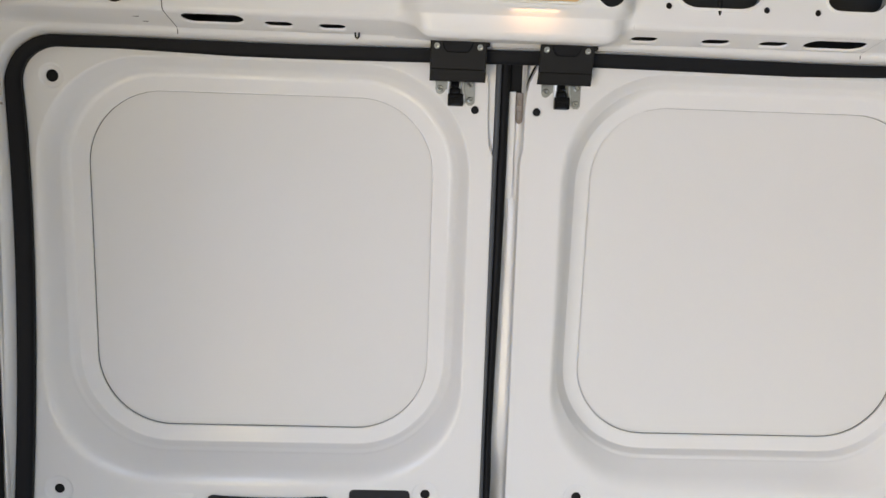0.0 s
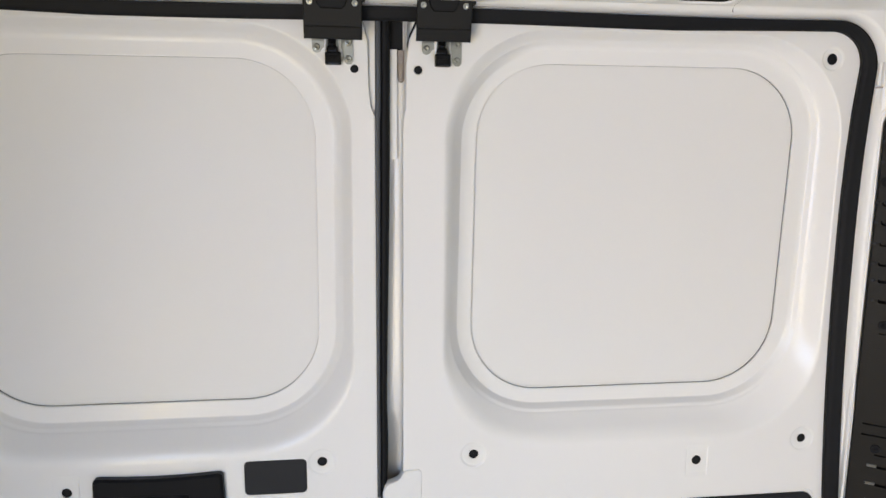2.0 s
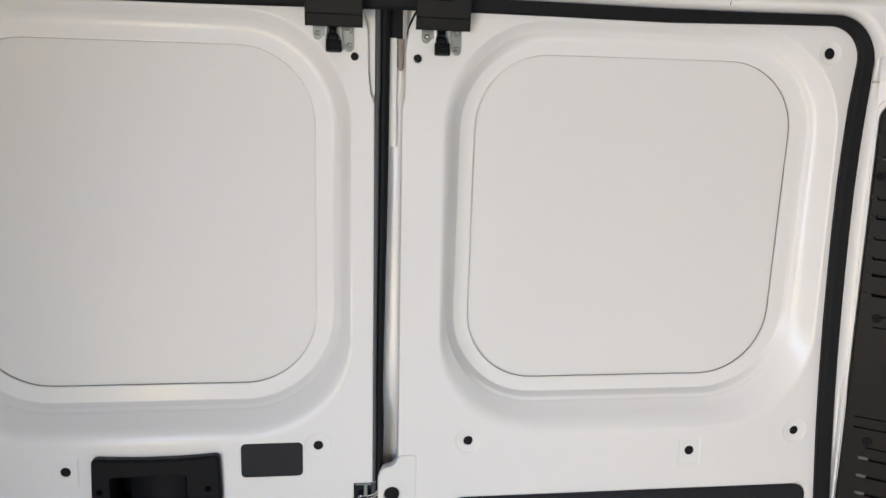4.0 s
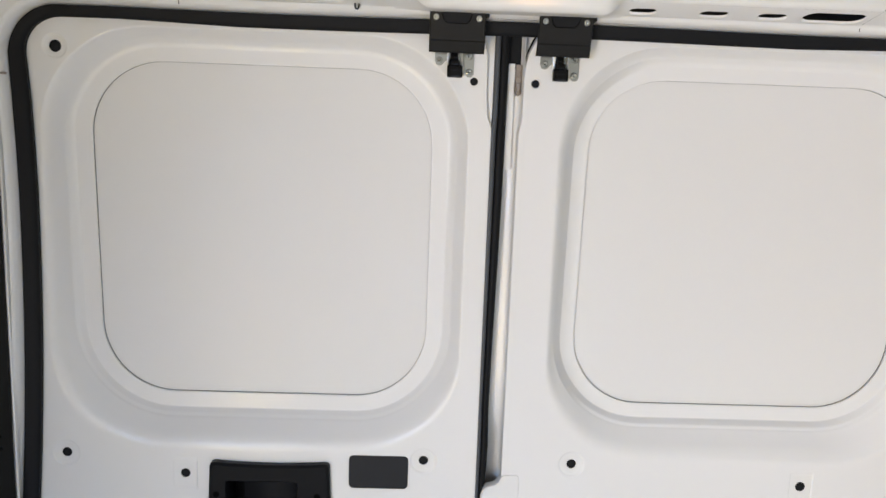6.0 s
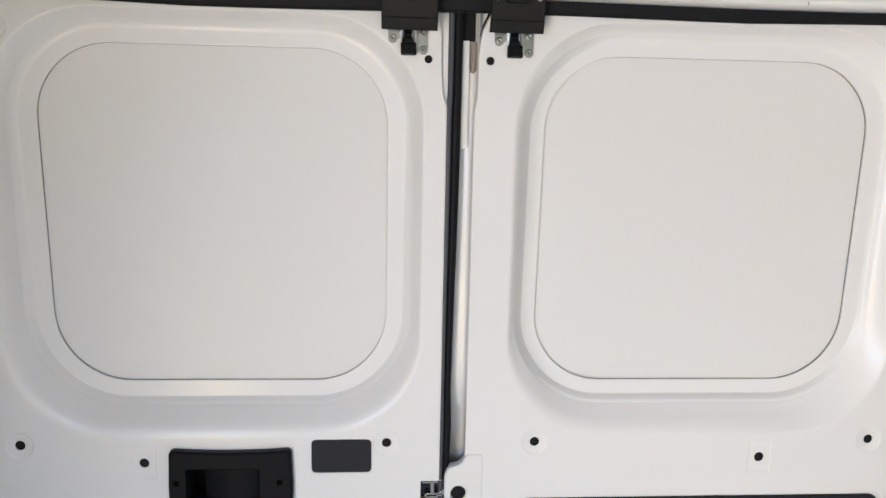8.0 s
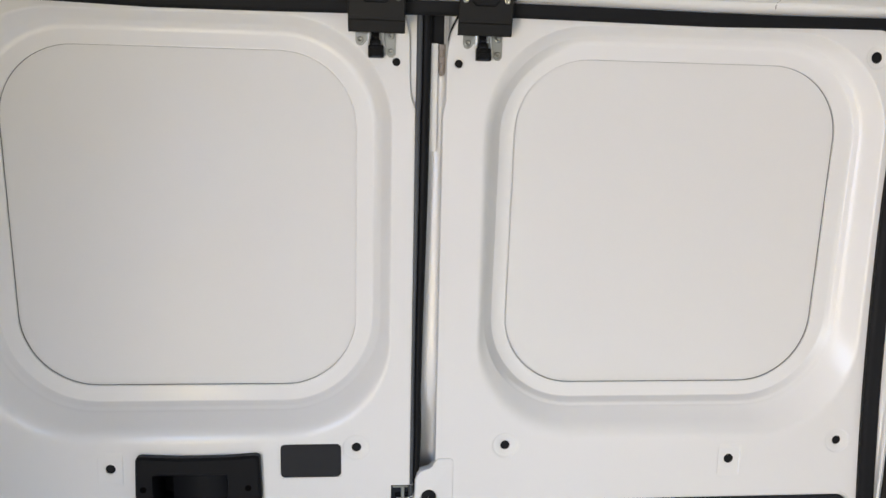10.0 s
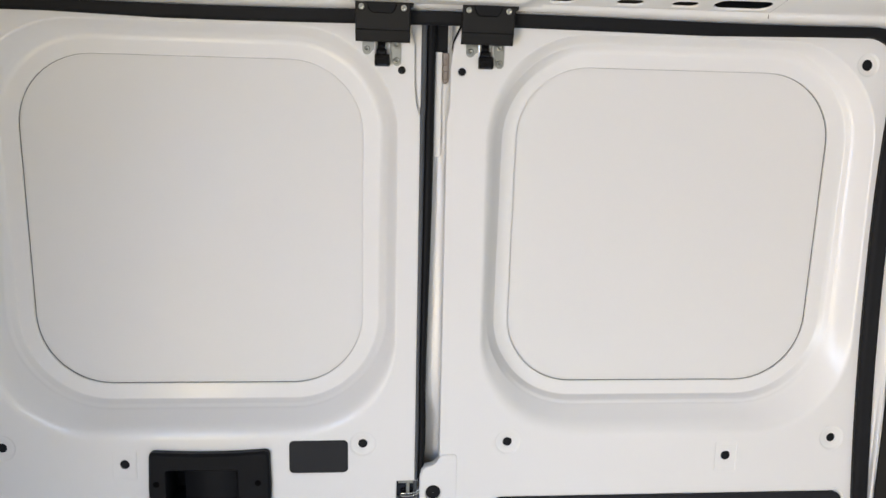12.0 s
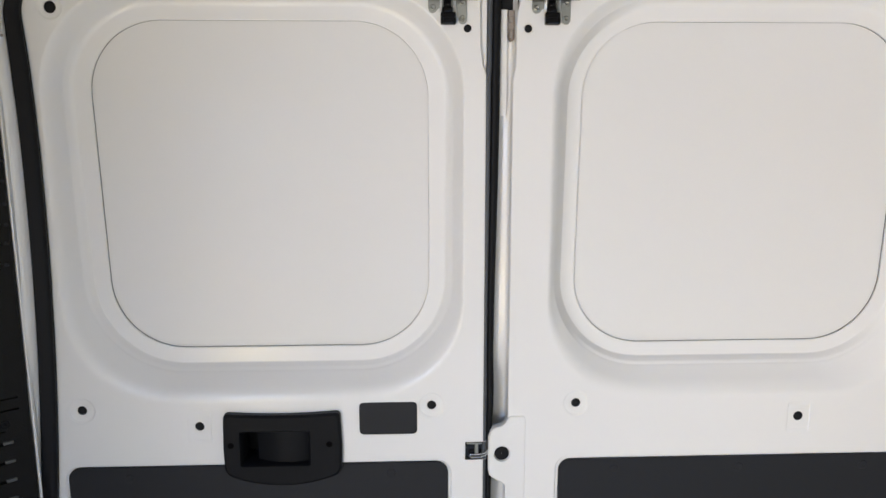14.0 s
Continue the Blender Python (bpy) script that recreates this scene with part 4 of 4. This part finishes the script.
def pillar(name, s):
    bm = bmesh.new()
    ua = 0.0125 if s > 0 else 0.0050
    win = rr(ua, 0.165, 1.500, 1.640, 0.008, 5)
    win = win[:12] + [(ua + 0.0015, 1.600), (ua + 0.0035, 1.560), (ua + 0.0020, 1.525)] + win[12:]
    hole = [pil(s, u, z) for u, z in win]
    sq = [(0.0465, 1.4425), (0.0580, 1.4425), (0.0580, 1.4520), (0.0465, 1.4520)]
    sq_loop = [pil(s, u, z) for u, z in sq]
    trim = rr(0.0040, 0.215, 0.05, 1.4285, 0.030, 8)
    bed = [pil(s, u, z) for u, z in trim]
    bed_in = [pil(s, u, z, -0.022) for u, z in rr(0.0065, 0.213, 0.052, 1.4255, 0.028, 8)]
    sheet(bm, [pil(s, 0.0, 0.0), pil(s, 0.22, 0.0), pil(s, 0.22, 1.72), pil(s, 0.0, 1.72)], [hole, sq_loop, bed])
    loft(bm, [hole, [pil(s, u, z, -0.003) for u, z in win], [pil(s, u, z, -0.012) for u, z in win]])
    cut(bm, sq_loop, (s * 0.006, 0.008, 0))
    loft(bm, [bed, bed_in])
    sheet(bm, bed_in)
    # folded edge beside the seal: bead and groove
    rows = []
    for x, z in [p for p in seal_path(0.0125) if p[0] > 0.70 and p[1] < 1.50]:
        a, b = Vector(pil(s, 0.0, z)), Vector((s * x, -0.014, z))
        bead = ((0.0, 0.0), (0.12, 0.0012), (0.25, 0.0004), (0.36, -0.0030), (0.46, -0.0034), (0.56, 0.0010), (0.72, 0.0030), (0.86, 0.0020), (1.0, 0.0))
        rows.append([a.lerp(b, k) + Vector((-s * 0.45, -0.89, 0)) * d for k, d in bead])
    loft(bm, rows, closed=False)
    ob = faced(name, bm, PAINT, away=(-s * 0.607, -0.795, 0))
    tagged(ob, "white painted corner pillar of the van body", "pillar", kind="structure")
    bm = bmesh.new()
    loft(bm, [[pil(s, max(u, 0.0004), z, d) for u, z in rr(0.0040 - g, 0.215 + g, 0.05 - g, 1.4285 + g, 0.030 + g, 8)] for g, d in ((0.0, 0.0), (0.0012, 0.0022), (0.0032, 0.0024), (0.0046, 0.0006), (0.0060, 0.0020), (0.0084, 0.0020), (0.0098, 0.0002))])
    faced("bead", bm, PAINT, ob, away=(-s * 0.607, -0.795, 0))
    # joint between the pressings
    bm = bmesh.new()
    loft(bm, [[pil(s, -0.012, z, d) for z, d in ((1.4565, 0.0004), (1.4600, 0.0004))], [pil(s, -0.001, z, d) for z, d in ((1.4570, 0.0012), (1.4595, 0.0012))]], closed=False)
    part("joint_notch", bm, DULL, ob)
    bm = bmesh.new()
    loft(bm, [[pil(s, u, z, d) for z, d in ((1.4580, 0.0), (1.4588, 0.0012), (1.4600, 0.0012), (1.4990, 0.0012), (1.4995, 0.0))] for u in (0.0, 0.012, 0.22)], closed=False)
    part("upper_pressing", bm, PAINT, ob)
    # raised dark patch standing for the shade in a triangular hole
    if s > 0:
        bm = bmesh.new()
        notch = [(0.0480, 1.4690), (0.0505, 1.4650), (0.0545, 1.4615), (0.0600, 1.4600), (0.0600, 1.4690)]
        loft(bm, [[pil(s, u, z, d) for u, z in notch] for d in (-0.006, 0.0015)], smooth=False)
        sheet(bm, [pil(s, u, z, 0.0015) for u, z in notch])
        part("notch_shade_patch", bm, DARKSTEEL, ob)
    return ob


def trim_panel(s):
    """Ribbed black plastic lining of a pillar."""
    grooves = [  # height, half width, depth, start
        (1.4045, 0.0046, 0.011, 0.019), (1.3720, 0.0030, 0.004, 0.016), (1.3385, 0.0030, 0.004, 0.016), (1.2725, 0.0042, 0.008, 0.015), (1.2410, 0.0050, 0.011, 0.016), (1.2060, 0.0036, 0.005, 0.017),
        (1.1735, 0.0042, 0.008, 0.018), (1.1450, 0.0040, 0.012, 0.020), (1.1115, 0.0044, 0.012, 0.023), (1.0750, 0.0014, 0.003, 0.030), (1.0560, 0.0014, 0.003, 0.030), (0.8970, 0.0016, 0.003, 0.020),
        (0.8780, 0.0018, 0.004, 0.020), (0.8440, 0.0014, 0.003, 0.042), (0.8240, 0.0036, 0.006, 0.032), (0.7920, 0.0036, 0.006, 0.032), (0.7600, 0.0036, 0.006, 0.033), (0.7280, 0.0036, 0.006, 0.034), (0.696, 0.0036, 0.006, 0.035), (0.664, 0.0036, 0.006, 0.036)]
    bm = bmesh.new()
    holes, lit = [], []

    for z, h, dep, u0 in grooves:
        ring = rr(u0, 0.19, z - h, z + h, h * 0.8, 3)
        top = [pil(s, u, zz, 0.004) for u, zz in ring]
        holes.append(top)
        low = [pil(s, u0 + 0.002 + (u - u0) * 0.98, z + (zz - z) * 0.75 + 0.001, 0.004 - dep) for u, zz in ring]
        loft(bm, [top, low], smooth=False)
        if dep < 0.0105 or (s < 0 and z > 1.3):
            sheet(bm, low)
        else:
            # grey starts where light reaches into the slot; the nearer part stays black
            ua = u0 + 0.034
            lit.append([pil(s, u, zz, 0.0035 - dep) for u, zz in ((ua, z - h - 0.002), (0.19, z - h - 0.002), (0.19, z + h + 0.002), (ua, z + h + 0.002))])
            sheet(bm, [pil(s, u, zz, 0.0030 - dep) for u, zz in ((u0, z - h - 0.002), (ua, z - h - 0.002), (ua, z + h + 0.002), (u0, z + h + 0.002))])
            sheet(bm, [pil(s, ua, zz, d) for zz, d in ((z - h, 0.003 - dep), (z + h, 0.003 - dep), (z + h, -0.001), (z - h, -0.001))])
    out = rr(0.0060, 0.213, 0.055, 1.4265, 0.028, 8)
    rim = rr(0.0085, 0.211, 0.057, 1.4240, 0.026, 8)
    loft(bm, [[pil(s, u, z, -0.005) for u, z in out], [pil(s, u, z, 0.0025) for u, z in out], [pil(s, u, z, 0.004) for u, z in rim]])
    sheet(bm, [pil(s, u, z, 0.004) for u, z in rim], holes)
    ob = faced("trim_panel", bm, LINING, away=(-s * 0.607, -0.795, 0))
    tagged(ob, "black ribbed plastic lining panel on the corner pillar", "trim panel", "pillar trim panels")
    for u, z in ((0.0165, 1.3080), (0.0350, 1.0715), (0.0435, 0.8550), (0.080, 1.3080)):
        bm = bmesh.new()
        loops = []
        for rad, d in ((0.0078, 0.0040), (0.0074, 0.0056), (0.0058, 0.0060), (0.0048, 0.0046), (0.0026, 0.0046), (0.0022, 0.0056), (0.0003, 0.0056)):
            loops.append([pil(s, u + a, z + b, d) for a, b in circle(0, 0, rad, 14)])
        loft(bm, loops)
        part("screw", bm, PLASTIC, ob)
    # small moulded pips where the ribs begin
    for z, h, dep, u0 in grooves[:9]:
        bm = bmesh.new()
        loft(bm, [[pil(s, u0 - 0.0068 + a, z + 0.001 + b, 0.0039 + 0.0016 * math.sqrt(max(0.0, 1 - (rad / 0.0036) ** 2))) for a, b in circle(0, 0, rad, 12)] for rad in (0.0036, 0.0032, 0.0024, 0.0012, 0.0002)])
        part("pip", bm, TRIM, ob)
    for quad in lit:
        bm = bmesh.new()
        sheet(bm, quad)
        faced("slot_lit_backing", bm, BACKING, ob, "grey steel seen through a slot, laid only where the slot is lit", away=(-s * 0.607, -0.795, 0))
    # painted glints along the lips of the upper grooves and metal tongues at the ends of the lower ones
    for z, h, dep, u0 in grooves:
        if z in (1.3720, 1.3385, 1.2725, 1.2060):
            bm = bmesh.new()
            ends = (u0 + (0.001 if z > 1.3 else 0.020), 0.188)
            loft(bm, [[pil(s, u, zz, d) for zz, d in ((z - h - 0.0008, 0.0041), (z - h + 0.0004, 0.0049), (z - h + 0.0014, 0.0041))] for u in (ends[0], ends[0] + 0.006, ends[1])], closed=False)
            part("groove_lip_glint", bm, BACKING, ob)
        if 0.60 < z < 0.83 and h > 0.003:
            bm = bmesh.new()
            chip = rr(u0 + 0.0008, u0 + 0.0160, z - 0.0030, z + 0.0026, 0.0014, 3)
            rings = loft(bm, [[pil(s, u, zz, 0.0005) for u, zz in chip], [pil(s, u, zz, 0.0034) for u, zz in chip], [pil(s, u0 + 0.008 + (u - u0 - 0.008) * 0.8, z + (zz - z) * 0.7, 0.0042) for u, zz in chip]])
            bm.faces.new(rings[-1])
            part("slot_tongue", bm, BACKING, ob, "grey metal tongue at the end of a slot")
    # clip in a slot
    bm = bmesh.new()
    pts = [(0.052, 1.1135), (0.055, 1.1070), (0.069, 1.1070), (0.072, 1.1135)]
    loft(bm, [[pil(s, a, b, d) for a, b in pts] for d in (-0.004, 0.001)])
    sheet(bm, [pil(s, a, b, 0.001) for a, b in pts])
    part("clip_slot", bm, INK, ob)
    return ob


for nm, s in (("pillar_1", -1), ("pillar_2", 1)):
    pillar(nm, s)
    trim_panel(s)

# hollow behind the upper windows of the pillars
for s, mat, label in ((-1, TRIM, "black lined hollow of the corner pillar"), (1, STEELGREY, "grey steel hollow of the corner pillar")):
    bm = bmesh.new()
    q = [(0.000, 1.47), (0.20, 1.47), (0.20, 1.68), (0.000, 1.68)]
    loft(bm, [[pil(s, u, z, -0.012) for u, z in q], [pil(s, u + 0.01, z, -0.075) for u, z in q]], smooth=False)
    sheet(bm, [pil(s, u + 0.01, z, -0.075) for u, z in q])
    hol = part("pillar_hollow", bm, mat)
    tagged(hol, label, "pillar hollow", kind="structure")
    bm = bmesh.new()
    if s > 0:
        pts = [(0.030, 1.498), (0.034, 1.522), (0.060, 1.516), (0.10, 1.510), (0.12, 1.498)]
    else:
        pts = [(0.028, 1.495), (0.026, 1.518), (0.040, 1.526), (0.10, 1.522), (0.12, 1.495)]
    loft(bm, [[pil(s, u, z, -0.040) for u, z in pts], [pil(s, u, z, -0.034) for u, z in pts]], smooth=False)
    sheet(bm, [pil(s, u, z, -0.034) for u, z in pts])
    br = part("bracket", bm, PRIMER)
    tagged(br, "grey metal bracket inside the pillar hollow", "bracket")

# label with printed bars in the left hollow
label = tagged(new("label_sticker"), "white paper label with printed black bars", "label")
bm = bmesh.new()
q = [(0.034, 1.519), (0.110, 1.517), (0.110, 1.620), (0.030, 1.620)]
loft(bm, [[pil(-1, u, z, -0.0265) for u, z in q], [pil(-1, u, z, -0.026) for u, z in q]], smooth=False)
sheet(bm, [pil(-1, u, z, -0.026) for u, z in q])
part("paper", bm, PAPER, label)
for col, (ua, ub) in enumerate(((0.0370, 0.0405), (0.0455, 0.0550))):
    z = 1.527
    while z < 1.612:
        h = random.choice((0.0008, 0.0013, 0.002))
        bm = bmesh.new()
        sheet(bm, [pil(-1, ua, z, -0.0255), pil(-1, ub, z, -0.0255), pil(-1, ub, z + h, -0.0255), pil(-1, ua, z + h, -0.0255)])
        faced("printed_bar", bm, INK, label, away=(0.607, -0.795, 0))
        z += h + random.choice((0.0009, 0.0014, 0.0022))

# ---- rest of the load space, behind the camera and unseen; its colours steer the bounced light ----
bm = bmesh.new()
box(bm, -1.02, 1.02, -4.6, 0.06, -0.04, 0.0)
tagged(part("floor", bm, FLOOR), "unseen load floor, tinted blue grey to bounce cool light", "floor", kind="structure")
bm = bmesh.new()
box(bm, -1.02, 1.02, -4.6, 0.06, 1.695, 1.735)
for y in (-0.8, -1.5, -2.2, -2.9, -3.6):
    box(bm, -0.94, 0.94, y - 0.04, y + 0.04, 1.665, 1.698, 0.008)
tagged(part("ceiling", bm, ROOFGREY), "unseen roof with cross ribs, kept dark grey to limit bounced light", "ceiling", kind="structure")


# unseen sides and front end, cut open for the doorway and fill lights
bm = bmesh.new()
for ya, yb, za, zb in ((-4.6, -3.97, 0, 1.70), (-3.97, -2.83, 0, 0.86), (-3.97, -2.83, 1.54, 1.70), (-2.83, -2.75, 0, 1.70), (-2.75, -1.50, 0, 0.12), (-2.75, -1.50, 1.55, 1.70), (-1.50, -0.10, 0, 1.70)):
    box(bm, -0.998, -0.948, ya, yb, za, zb)
tagged(part("wall_left", bm, PAINT), "unseen white painted van side with an open sliding door and a fill light opening", "wall", kind="structure")
bm = bmesh.new()
for ya, yb, za, zb in ((-4.6, -3.87, 0, 1.70), (-3.87, -2.93, 0, 0.88), (-3.87, -2.93, 1.52, 1.70), (-2.93, -0.10, 0, 1.70)):
    box(bm, 0.948, 0.998, ya, yb, za, zb)
tagged(part("wall_right", bm, PRIMER), "unseen grey van side with a fill light opening", "wall", kind="structure")
# unseen panel whose grey sets how much light the right side returns
bm = bmesh.new()
box(bm, 0.938, 0.946, -2.85, -0.30, 0.90, 1.64, 0.002)
tagged(part("wall_bounce_right", bm, WALLGREY), "unseen grey panel added to set the bounce from the right", "wall lining", kind="structure")
bm = bmesh.new()
box(bm, -1.0, 1.0, -4.6, -4.5, 0.0, 0.73)
box(bm, -1.0, 1.0, -4.6, -4.5, 1.67, 1.72)
box(bm, -1.0, -0.92, -4.6, -4.5, 0.73, 1.67)
box(bm, 0.92, 1.0, -4.6, -4.5, 0.73, 1.67)
tagged(part("wall_front", bm, TRIM), "unseen dark grey front end with a fill light opening", "wall", kind="structure")

# unseen black lining, added to keep the left side from bouncing light
for nm, xa, xb, spans in (("wall_lining_left", -0.946, -0.936, ((-1.48, -0.24),)),):
    bm = bmesh.new()
    for ya, yb in spans:
        box(bm, xa, xb, ya, yb, 0.02, 1.42 if xa < 0 else 0.75)
    tagged(part(nm, bm, PLASTIC), "unseen black plastic side lining, added to cut bounced light", "wall lining", kind="structure")

# unseen shell added outside the doors to keep sky light out of their holes
bm = bmesh.new()
box(bm, -1.05, 1.05, 0.085, 0.12, -0.05, 1.80)
box(bm, -1.05, -0.99, -0.12, 0.085, -0.05, 1.80)
box(bm, 0.99, 1.05, -0.12, 0.085, -0.05, 1.80)
box(bm, -1.05, 1.05, -0.30, 0.085, 1.745, 1.80)
tagged(part("wall_rear_blocker", bm, DARKSTEEL), "unseen dark shell added behind the rear doors to stop light leaks", "wall", kind="structure")
